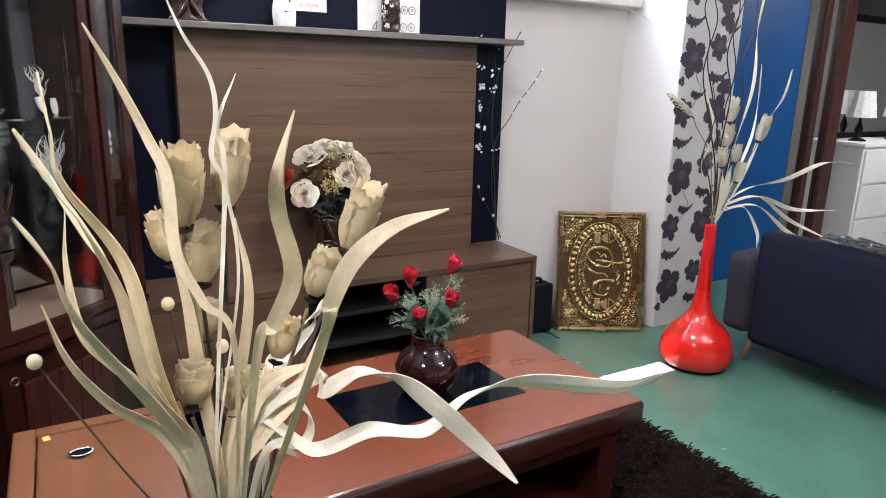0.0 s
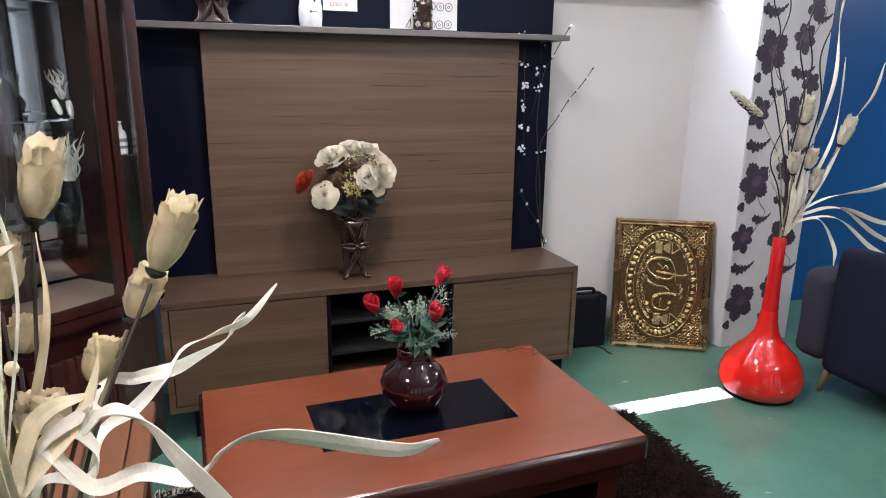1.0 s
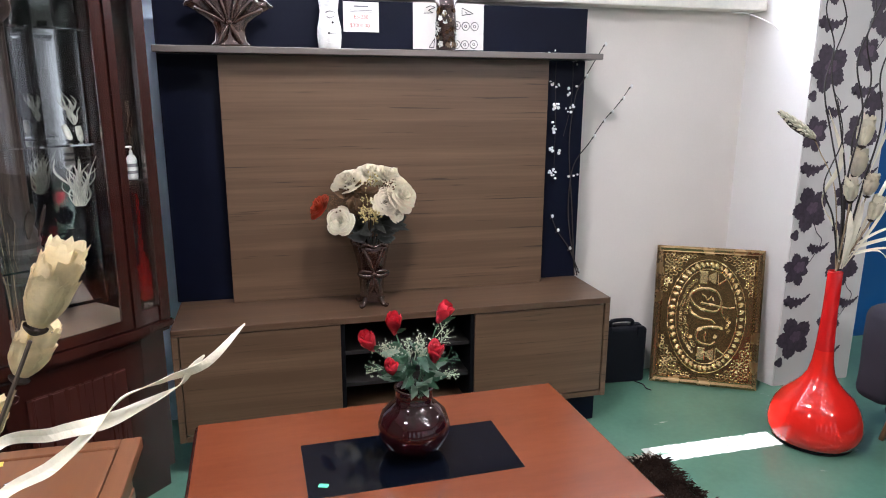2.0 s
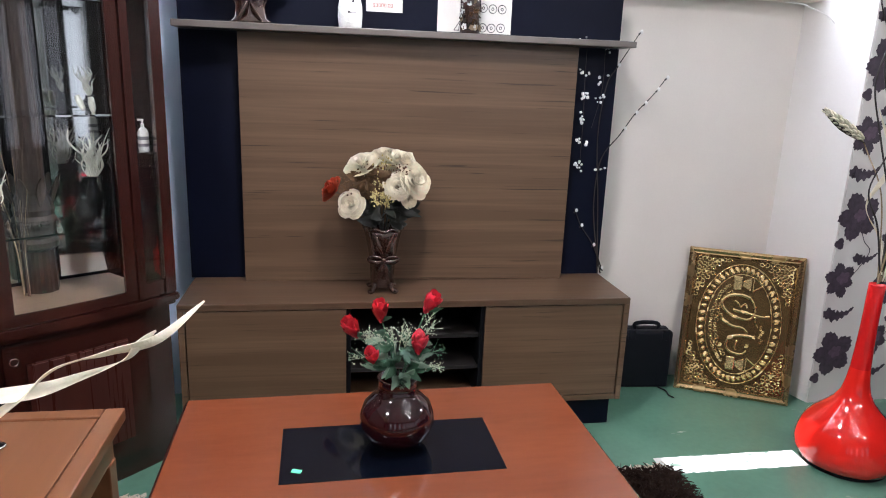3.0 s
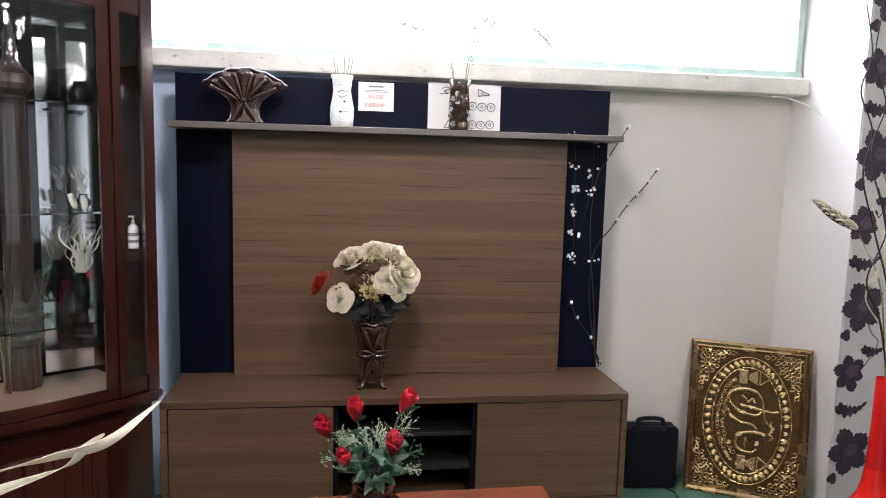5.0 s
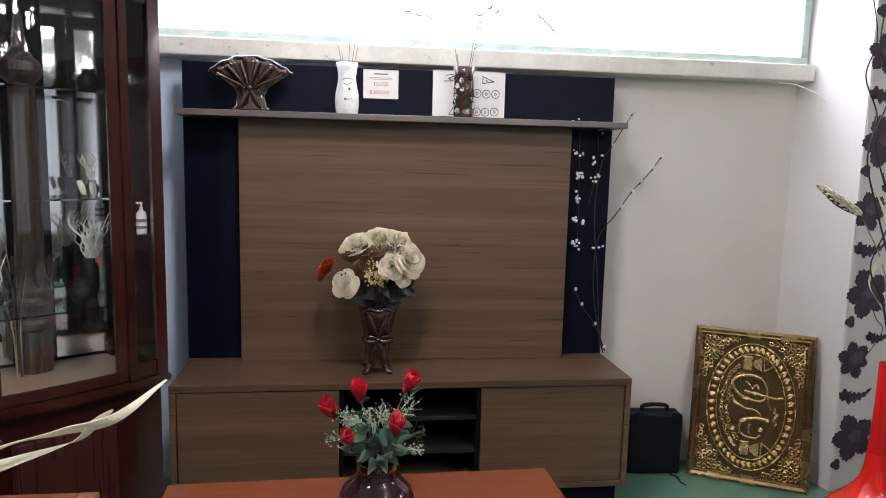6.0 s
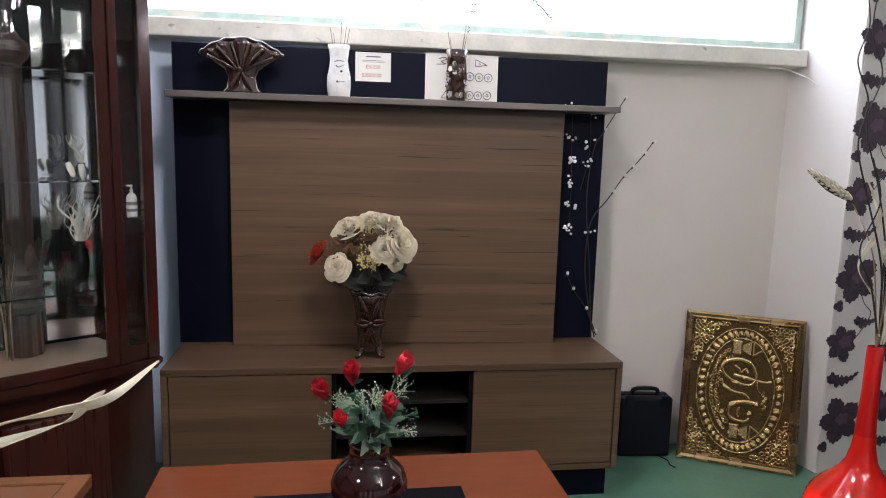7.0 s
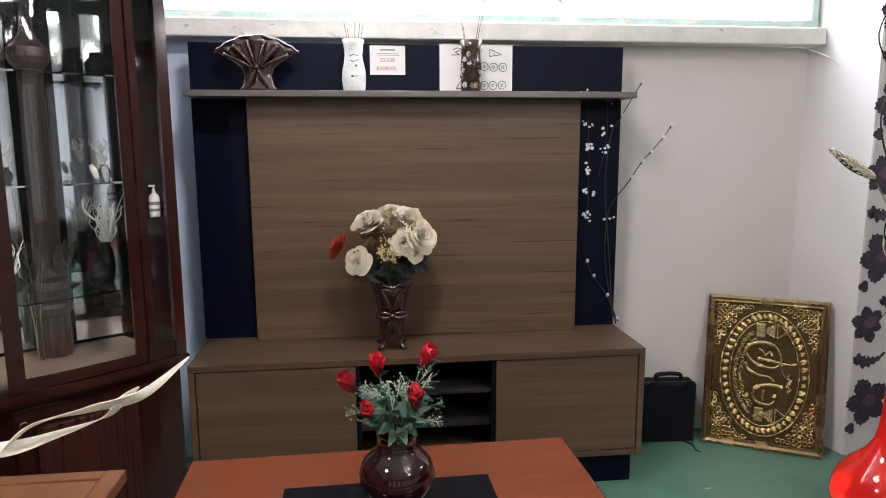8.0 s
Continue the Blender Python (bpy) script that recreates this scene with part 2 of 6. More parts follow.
def tube(pts, r0, r1=None, sides=7, bm=None, steps=8):
    bm = bm or bmesh.new()
    line = smooth_line(pts, steps) if len(pts) > 2 else [Vector(q) for q in pts]
    r1 = r0 if r1 is None else r1
    prev, up = None, Vector((0.31, 0.17, 0.93))
    for i, c in enumerate(line):
        d = (line[min(i + 1, len(line) - 1)] - line[max(i - 1, 0)]).normalized()
        a = d.cross(up)
        a = (a if a.length > 1e-4 else d.cross(Vector((1, 0, 0)))).normalized()
        b = d.cross(a)
        up = a.cross(d)
        r = r0 + (r1 - r0) * i / (len(line) - 1)
        ring = [bm.verts.new(c + r * (math.cos(2 * math.pi * k / sides) * a + math.sin(2 * math.pi * k / sides) * b)) for k in range(sides)]
        if prev:
            for k in range(sides):
                bm.faces.new((prev[k], prev[(k + 1) % sides], ring[(k + 1) % sides], ring[k]))
        else:
            bm.faces.new(ring[::-1])
        prev = ring
    bm.faces.new(prev)
    return bm


def ribbon(pts, width, twist=0.0, face=(0, -1, 0), thick=0.0012, bm=None, taper=True, turn0=0.0):
    """A flat strip with thickness along a line, twisting by twist turns."""
    bm = bm or bmesh.new()
    line = smooth_line(pts, 10)
    prev = None
    n = len(line) - 1
    for i, c in enumerate(line):
        d = (line[min(i + 1, n)] - line[max(i - 1, 0)]).normalized()
        f = Vector(face)
        f = (f - d * f.dot(d)).normalized()
        s = d.cross(f)
        ang = 2 * math.pi * (turn0 + twist * i / n)
        side = math.cos(ang) * s + math.sin(ang) * f
        nrm = d.cross(side).normalized()
        u = i / n
        w = width * (max(0.10, math.sin(math.pi * min(0.985, 0.05 + 0.93 * u ** 1.35)) ** 0.8) if taper else 1)
        ring = [bm.verts.new(c + a * side * w / 2 + b * nrm * thick / 2 + (abs(a) < 0.5) * nrm * w * 0.06) for a, b in ((-1, -1), (0, -1), (1, -1), (1, 1), (0, 1), (-1, 1))]
        if prev:
            for k in range(6):
                bm.faces.new((prev[k], prev[(k + 1) % 6], ring[(k + 1) % 6], ring[k]))
        else:
            bm.faces.new(ring[::-1])
        prev = ring
    bm.faces.new(prev)
    return bm


# ---- the room ----
WALL_Y, CORNER_X = 0.16, 2.80
ROOM = (-2.6, 7.2, -6.6)
CEILING_Z = 2.75
WIN = (-1.4, 2.80, 1.965, 2.62)


def structure(name, bm, material, label="", category=""):
    return tagged(part(name, bm, material), label, category, kind="structure")


structure("floor", box(ROOM[0] - 0.2, ROOM[1] + 0.2, ROOM[2] - 0.2, 3.0, -0.12, 0.0, 0), FLOOR, "glossy green painted concrete showroom floor", "floor")
# unseen slit in the ceiling, added to shape the bar of sunlight
SUN_SLIT = (0.69, 1.42, -0.722, -0.604)
bm = box(ROOM[0] - 0.2, SUN_SLIT[0], ROOM[2] - 0.2, WALL_Y + 0.22, CEILING_Z, CEILING_Z + 0.15, 0)
box(SUN_SLIT[1], 3.3, ROOM[2] - 0.2, WALL_Y + 0.22, CEILING_Z, CEILING_Z + 0.15, 0, bm)
box(SUN_SLIT[0], SUN_SLIT[1], ROOM[2] - 0.2, SUN_SLIT[2], CEILING_Z, CEILING_Z + 0.15, 0, bm)
box(SUN_SLIT[0], SUN_SLIT[1], SUN_SLIT[3], WALL_Y + 0.22, CEILING_Z, CEILING_Z + 0.15, 0, bm)
box(3.3, ROOM[1] + 0.2, ROOM[2] - 0.2, 3.0, CEILING_Z, CEILING_Z + 0.15, 0, bm)
structure("ceiling", bm, CEIL, "plain white painted ceiling with an added sun slit", "ceiling")
structure("wall_north_blue", box(ROOM[0] - 0.2, 0.6, WALL_Y - 0.004, WALL_Y, 0, 1.882, 0), DAYTINT, "wall behind the cabinet, tinted blue for daylight", "wall")
bm = box(ROOM[0] - 0.2, 3.3, WALL_Y, WALL_Y + 0.22, 0, 1.90, 0)
box(ROOM[0] - 0.2, WIN[0], WALL_Y, WALL_Y + 0.22, 1.90, CEILING_Z, 0, bm)
box(WIN[0], 3.3, WALL_Y, WALL_Y + 0.22, WIN[3], CEILING_Z, 0, bm)
box(WIN[1], 3.3, WALL_Y, WALL_Y + 0.22, 1.90, WIN[3], 0, bm)
structure("wall_north", bm, WALL, "off-white painted wall below a high window", "wall")
structure("wall_west", box(ROOM[0] - 0.2, ROOM[0], ROOM[2], WALL_Y, 0, CEILING_Z, 0), ROOMP, "plain unseen greige wall, darkened to cut bounced light", "wall")
structure("wall_south", box(ROOM[0] - 0.2, ROOM[1] + 0.2, ROOM[2] - 0.2, ROOM[2], 0, CEILING_Z, 0), ROOMP, "plain unseen greige wall, darkened to cut bounced light", "wall")
structure("wall_east", box(ROOM[1], ROOM[1] + 0.2, ROOM[2], 2.8, 0, CEILING_Z, 0), ROOMP, "plain unseen greige wall, darkened to cut bounced light", "wall")
structure("wall_far", box(3.3, ROOM[1] + 0.2, 2.8, 3.0, 0, CEILING_Z, 0), WALL, "plain off-white painted far wall", "wall")
structure("wall_pier", prism([(CORNER_X, WALL_Y), (2.885, -0.20), (3.36, -0.20), (3.36, 2.8), (3.3, 2.8), (3.3, WALL_Y)], 0, CEILING_Z), WHITE, "white painted wall pier beside the niche", "wall")

# window: sill ledge, frame, frosted panes and the sky outside
structure("window_sill", box(WIN[0] - 0.1, CORNER_X + 0.012, 0.055, WALL_Y + 0.1, 1.882, 1.958, 0.006), SILL, "chipped cream painted window sill ledge", "window sill")

# ---- TV wall unit ----
unit = thing("tv_wall_unit", 0.913, 0.0, 0.0, 0, "walnut and black TV wall unit with shelf and console", "tv unit")
U = 0.913
part("back_board", box(-U, U, 0.0, 0.03, 0.612, 1.852, 0.002), NAVY, unit, "blue-black backing board")
part("front_panel", box(0.230 - U, 1.621 - U, -0.065, 0.0, 0.613, 1.626, 0.0015), OAK, unit, "walnut grain laminate panel")
part("shelf", box(0.006 - U, 1.834 - U, -0.157, 0.0, 1.627, 1.652, 0.003), SHELFM, unit, "thin walnut shelf")
part("console_top", box(0.012 - U, 1.828 - U, -0.365, 0.03, 0.585, 0.612, 0.002), OAK_SHADED, unit)
part("console_side", box(0.012 - U, 0.036 - U, -0.365, 0.03, 0.148, 0.585, 0.002), OAK, unit)
part("console_side", box(1.804 - U, 1.828 - U, -0.365, 0.03, 0.148, 0.585, 0.002), OAK, unit)
part("console_bottom", box(0.036 - U, 1.804 - U, -0.362, 0.03, 0.148, 0.172, 0.002), OAK, unit)
part("console_back", box(0.036 - U, 1.804 - U, 0.01, 0.03, 0.172, 0.585, 0), BLACK, unit)
part("cabinet_door", box(0.040 - U, 0.645 - U, -0.360, -0.340, 0.176, 0.581, 0.0015), OAK, unit)
part("cabinet_door", box(1.207 - U, 1.800 - U, -0.360, -0.340, 0.176, 0.581, 0.0015), OAK, unit)
part("divider", box(0.645 - U, 0.663 - U, -0.352, 0.01, 0.172, 0.585, 0.001), BLACK, unit)
part("divider", box(1.189 - U, 1.207 - U, -0.352, 0.01, 0.172, 0.585, 0.001), BLACK, unit)
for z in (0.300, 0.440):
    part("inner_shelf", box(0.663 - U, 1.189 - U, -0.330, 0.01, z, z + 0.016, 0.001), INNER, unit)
part("plinth", box(0.10 - U, 1.81 - U, -0.300, 0.0, 0.0, 0.148, 0.002), NAVY, unit, "recessed black plinth")

# ---- coffee table ----
tx, ty = 0.7466, -1.2219
ct = thing("coffee_table", tx, ty, 0.0, 1.27, "cherry lacquered coffee table with inset black glass", "table")
part("tabletop", box(-0.592, 0.592, -0.354, 0.354, 0.440, 0.478, 0.002), CHERRY, ct)
edge = box(-0.603, 0.603, -0.365, 0.365, 0.392, 0.4765, 0.018, seg=6)
part("edge_moulding", edge, DARKCH, ct, "dark rounded glossy edge")
part("glass_inset", box(-0.2955, 0.2955, -0.136, 0.142, 0.470, 0.4795, 0.001), BGLASS, ct, "glossy black glass inset")
part("apron", box(-0.55, 0.55, -0.325, 0.325, 0.335, 0.392, 0.003), DARKCH, ct)
for sx in (-1, 1):
    part("panel_leg", box(min(sx * 0.54, sx * 0.47), max(sx * 0.54, sx * 0.47), -0.315, 0.315, 0.014, 0.335, 0.004), DARKCH, ct)
part("lower_shelf", box(-0.47, 0.47, -0.30, 0.30, 0.10, 0.125, 0.003), DARKCH, ct)

# ---- side table ----
st = thing("side_table", -0.175, -1.72, 0.0, 0, "honey brown wooden side table with framed top", "table")
part("top_panel", box(-0.145, 0.145, -0.59, 0.59, 0.535, 0.560, 0.002), HONEY, st)
for nm, a in (("top_frame", (-0.20, -0.149, -0.64, 0.64)), ("top_frame", (0.149, 0.20, -0.64, 0.64)), ("top_frame", (-0.149, 0.149, 0.594, 0.64)), ("top_frame", (-0.149, 0.149, -0.64, -0.594))):
    part(nm, box(*a, 0.528, 0.563, 0.004), HONEY, st)
part("apron", box(-0.17, 0.17, -0.61, 0.61, 0.43, 0.528, 0.003), HONEY, st)
for sx in (-1, 1):
    for sy in (-1, 1):
        part("leg", box(sx * 0.145 - 0.028, sx * 0.145 + 0.028, sy * 0.585 - 0.028, sy * 0.585 + 0.028, 0, 0.43, 0.004), HONEY, st)

# ---- more materials ----
FILM = bpy.data.materials.new("white_window_film")
FILM.use_nodes = True
fn, fl = FILM.node_tree.nodes, FILM.node_tree.links
tr, df, mx = fn.new("ShaderNodeBsdfTranslucent"), fn.new("ShaderNodeBsdfDiffuse"), fn.new("ShaderNodeMixShader")
tr.inputs[0].default_value, df.inputs[0].default_value, mx.inputs[0].default_value = (0.9, 0.92, 0.93, 1), (0.85, 0.87, 0.88, 1), 0.35
fl.new(tr.outputs[0], mx.inputs[1])
fl.new(df.outputs[0], mx.inputs[2])
fl.new(mx.outputs[0], fn["Material Output"].inputs[0])
SKYGLOW = glow("bright_sky", (0.93, 0.97, 1.0), 10.0)
LAMPGLOW = glow("lamp_diffuser", (1.0, 0.94, 0.86), 14.0)
DECAL = mat("dark_decal", (0.05, 0.06, 0.06), 0.6)
PAPER = mat("flower_wallpaper", (0.64, 0.61, 0.58), 0.65, var=0.04, scale=5, fine=220, bump=0.05)
PURPLE = mat("plum_print", (0.050, 0.034, 0.050), 0.55, var=0.5, scale=40, fine=220, bump=0.1)
PRINTV = mat("plum_vein_print", (0.10, 0.065, 0.095), 0.55, var=0.3, scale=40)
GOLD = mat("embossed_brass", (0.66, 0.49, 0.24), 0.26, metal=0.95, var=0.25, scale=20, fine=160, bump=0.25)
GOLDD = mat("aged_brass_ground", (0.150, 0.090, 0.034), 0.20, metal=0.85, var=0.35, scale=14, fine=160, bump=0.16)
GOLDF = mat("gilt_frame", (0.42, 0.275, 0.135), 0.26, metal=0.9, var=0.15, scale=12, fine=90, bump=0.08)
PLASTIC = mat("black_plastic", (0.004, 0.005, 0.009), 0.55, spec=0.2, var=0.15, scale=20, fine=300, bump=0.1)
SHAVE = mat("cream_wood_shaving", (0.78, 0.67, 0.44), 0.6, var=0.16, scale=30, fine=180, bump=0.25, per_object=0.10)
SHAVEW = mat("pale_wood_shaving", (0.82, 0.75, 0.59), 0.55, var=0.10, scale=30, fine=180, bump=0.2, per_object=0.08)
HUSK_HOLLOW = mat("dark_husk_and_hollow", (0.06, 0.042, 0.030), 0.8, var=0.3)
TWIG = mat("black_twig", (0.022, 0.016, 0.014), 0.6, var=0.3, scale=30)
STEMB = mat("dry_stem", (0.26, 0.19, 0.11), 0.7, var=0.2)
CREAMP = mat("cream_rose_petal", (0.97, 0.90, 0.74), 0.55, var=0.10, scale=40, fine=200, per_object=0.12)
REDP = mat("red_rose_petal", (0.64, 0.040, 0.065), 0.42, var=0.2, scale=40, fine=160, per_object=0.15)
PALEG = mat("pale_dried_grass", (0.62, 0.63, 0.53), 0.6, var=0.15, scale=30, fine=160, per_object=0.15)
RUST = mat("rust_rose_petal", (0.52, 0.075, 0.030), 0.5, var=0.2, scale=40)
LEAFG = mat("green_fabric_leaf", (0.055, 0.135, 0.075), 0.5, var=0.25, scale=30, per_object=0.25)
LEAFP = mat("pale_green_leaf", (0.20, 0.29, 0.21), 0.5, var=0.25, scale=30, per_object=0.2)
LEAFD = mat("grey_green_leaf", (0.030, 0.032, 0.027), 0.55, var=0.25, scale=30, per_object=0.2)
BERRY = mat("pale_berries", (0.34, 0.41, 0.28), 0.5, var=0.2, scale=60)
GOLDB = mat("gold_filler", (0.66, 0.55, 0.24), 0.45, var=0.25, scale=60)
BROWNF = mat("brown_filler", (0.14, 0.075, 0.030), 0.6, var=0.3, scale=60)
OXBLOOD = mat("oxblood_ceramic", (0.022, 0.003, 0.004), 0.06, var=0.25, scale=18, fine=60, bump=0.0, coat=0.6)
BRONZE = mat("bronze_ceramic", (0.042, 0.020, 0.014), 0.15, metal=0.2, coat=0.9, var=0.35, scale=30, fine=120, bump=0.1)
WHITEC = mat("white_ceramic", (0.74, 0.74, 0.70), 0.28, var=0.05, scale=30)
SHEET = mat("paper_sheet", (0.76, 0.74, 0.69), 0.7, var=0.03, scale=10)
INK = mat("black_ink", (0.02, 0.02, 0.022), 0.6)
REDINK = mat("faded_red_ink", (0.45, 0.12, 0.08), 0.6)
GREYINK = mat("grey_ink", (0.16, 0.16, 0.17), 0.6)
BUD = mat("white_bud", (0.78, 0.77, 0.74), 0.6, var=0.08)
CABDECK = wood("cabinet_deck", (0.235, 0.175, 0.120), (0.165, 0.120, 0.080), 0.35, "x", 9)
VASEG = mat("dark_green_vase", (0.013, 0.014, 0.012), 0.12, var=0.2, coat=0.4)
LEGW = mat("beech_leg", (0.30, 0.16, 0.08), 0.45, var=0.15)
GREENTAG = mat("green_tag", (0.10, 0.62, 0.32), 0.5)
YELLOWTAG = mat("yellow_tag", (0.75, 0.62, 0.12), 0.5)
PLUM = mat("plum_curtain", (0.045, 0.028, 0.042), 0.8, var=0.2)
PILW = wood("weathered_dark_wood", (0.070, 0.045, 0.032), (0.026, 0.017, 0.013), 0.4, "z", 14, rings=0.4)
DKMAH = wood("dark_red_wood", (0.060, 0.017, 0.011), (0.040, 0.011, 0.008), 0.28, "z", 8, rings=0.3, pore=0.25, relief=0.02)


def thin(m, amount):
    """Light passes through a thin petal or shaving."""
    n, l = m.node_tree.nodes, m.node_tree.links
    b, t, x = n["Principled BSDF"], n.new("ShaderNodeBsdfTranslucent"), n.new("ShaderNodeMixShader")
    l.new(b.inputs["Base Color"].links[0].from_socket, t.inputs[0])
    x.inputs[0].default_value = amount
    l.new(b.outputs[0], x.inputs[1])
    l.new(t.outputs[0], x.inputs[2])
    l.new(x.outputs[0], n["Material Output"].inputs[0])


for m, k in ((CREAMP, 0.10), (REDP, 0.12), (RUST, 0.12), (SHAVE, 0.24), (SHAVEW, 0.12), (LEAFG, 0.15)):
    thin(m, k)

# ---- window ----
window = thing("window_1", 0.68, WALL_Y - 0.01, WIN[2], 0, "high green-framed window with white film", "window", kind="structure")
W0, W1 = WIN[0] - 0.68, WIN[1] - 0.68
WH = WIN[3] - WIN[2]
part("frame_bottom", box(W0, W1, -0.05, 0.03, -0.007, 0.030, 0.004), GREENW, window, "flaking pale green paint")
part("frame_top", box(W0, W1, -0.045, 0.03, WH - 0.04, WH, 0.004), GREENW, window)
part("frame_side", box(W0, W0 + 0.035, -0.045, 0.03, 0.03, WH - 0.04, 0.004), GREENW, window)
part("frame_side", box(W1 - 0.035, W1, -0.045, 0.03, 0.03, WH - 0.04, 0.004), GREENW, window)
cuts = [W0 + 0.035, W1 - 0.035]
for a, b in zip(cuts, cuts[1:]):
    part("pane", box(a, b, -0.005, 0.0, 0.03, WH - 0.04, 0), FILM, window, "white film on glass")
bm = box(-2.2, 3.29, 1.2, 1.22, 1.2, 3.4, 0)
structure("backdrop", bm, SKYGLOW, "bright overcast sky outside the window", "backdrop")
# bird decals flying in two arcs on the film
bird_row = ((0.926, 2.117, 20), (0.970, 2.102, -20), (1.014, 2.093, -25), (1.242, 2.117, 10), (1.245, 2.087, 0), (1.247, 2.058, 10), (1.289, 2.151, 40), (1.323, 2.137, 50),
            (1.514, 2.122, -30), (1.538, 2.102, -35), (1.558, 2.087, -35), (1.575, 2.070, -30), (1.592, 2.054, -20))
for bx, bz, br in bird_row:
    bm = bmesh.new()
    for sx in (-1, 1):
        bm.faces.new([bm.verts.new(p) for p in ((0, 0, 0.004), (sx * 0.014, 0, 0.009), (sx * 0.024, 0, 0.006), (sx * 0.013, 0, 0.002), (0, 0, -0.005))])
    part("bird_decal", bm, DECAL, window, at=pose(bx - 0.68, -0.008, bz - WIN[2], 0, -br, 0))
wire = part("cable", tube([(2.62, 0.05, 1.868), (2.70, 0.04, 1.862), (2.78, -0.02, 1.815), (2.815, -0.04, 1.78)], 0.003, 0.002, 6), WHITE)
tagged(wire, "thin white cable hanging under the sill", "cable")

# ---- printed wallpaper on the pier ----
strip = structure("wallpaper", box(2.892, 3.352, -0.204, -0.2005, 0.0, CEILING_Z, 0), PAPER, "cream wallpaper with plum flowers and scrolls", "wallpaper")


def flower_print(r, lobes, seed):
    """A toothed leaf with pointed lobes, or a small bud with few lobes."""
    rnd = random.Random(seed)
    bm = bmesh.new()
    c = bm.verts.new((0, 0, 0))
    n = lobes * 12
    ph = 0.4 * rnd.random()
    reach = [rnd.uniform(0.84, 1.06) for _ in range(lobes)]
    ring = []
    for i in range(n):
        u = i / 12
        f = u % 1.0
        k = 1 - abs(2 * f - 1)
        tooth = (0.0, 0.07, 0.0, 0.10)[i % 4] * (0.35 + k)
        rr = r * reach[int(u)] * (0.66 + 0.34 * k ** 0.6 + tooth)
        a = 2 * math.pi * u / lobes + ph
        ring.append(bm.verts.new((rr * math.cos(a), 0, rr * 1.06 * math.sin(a))))
    for i in range(n):
        bm.faces.new((c, ring[i], ring[(i + 1) % n]))
    return bm


def scroll_print(L, seed):
    bm = bmesh.new()
    pts = [(-0.5 * L, 0, -0.10 * L), (-0.62 * L, 0, 0.05 * L), (-0.48 * L, 0, 0.14 * L), (-0.30 * L, 0, 0.0), (0.0, 0, 0.02 * L), (0.3 * L, 0, 0.12 * L), (0.55 * L, 0, 0.34 * L)]
    line = smooth_line(pts, 6)
    prev = None
    for i, p in enumerate(line):
        u = i / (len(line) - 1)
        w = L * (0.05 + 0.16 * math.sin(math.pi * min(1, u * 1.02)) ** 2) * (1 + 0.35 * math.sin(i * 1.7 + seed))
        d = (line[min(i + 1, len(line) - 1)] - line[max(i - 1, 0)]).normalized()
        s = Vector((-d.z, 0, d.x)) * w
        cur = (bm.verts.new(p + s), bm.verts.new(p - s))
        if prev:
            bm.faces.new((prev[0], prev[1], cur[1], cur[0]))
        prev = cur
    return bm


def vein_print(pts, w):
    bm = bmesh.new()
    prev = None
    line = smooth_line(pts, 7)
    for i, p in enumerate(line):
        d = (line[min(i + 1, len(line) - 1)] - line[max(i - 1, 0)]).normalized()
        s = Vector((-d.z, 0, d.x)) * w
        cur = (bm.verts.new(p + s), bm.verts.new(p - s))
        if prev:
            bm.faces.new((prev[0], prev[1], cur[1], cur[0]))
        prev = cur
    return bm


PY = -0.2052
for col, (cx, dz) in enumerate(((0.0, 0.0), (0.235, -0.30))):
    for k in range(-1, 4):
        z0 = 0.255 + 0.673 * k + dz
        for nm, ox, oz, mk in (("flower_print", 2.975, 0.0, lambda: flower_print(0.108, 5, col + 1)), ("flower_print", 2.945, 0.372, lambda: flower_print(0.078, 6, col + 5)),
                               ("scroll_print", 2.975, 0.195, lambda: scroll_print(0.125, 1)), ("scroll_print", 3.06, 0.47, lambda: scroll_print(0.10, 2)), ("bud_print", 2.905, -0.125, lambda: flower_print(0.028, 3, 3)),
                               ("vein_print", 2.97, -0.02, lambda: vein_print([(0.02, 0, 0), (0.06, 0, -0.09), (0.10, 0, -0.14), (0.06, 0, -0.22), (0.0, 0, -0.30)], 0.0022))):
            z = z0 + oz
            lo = 0.10 if nm != "vein_print" else 0.32
            if z < lo or z > 2.6 or (col and nm == "bud_print"):
                continue
            if col and k > 0 and nm == "flower_print":
                part("leaf_print", flower_print(0.062, 5, 9), PURPLE, strip, at=pose(min(ox + cx + 0.06, 3.285), PY - 0.0002, z + 0.15))
            part(nm, mk(), PURPLE, strip, at=pose(ox + cx, PY - 0.0004 * (nm == "vein_print"), z))
            if nm == "flower_print":
                part("petal_shade", flower_print(0.034, 5, 8), PRINTV, strip, at=pose(ox + cx + 0.012, PY - 0.0008, z + 0.01))

# ---- rug ----
rnd = random.Random(4)
bm = bmesh.new()
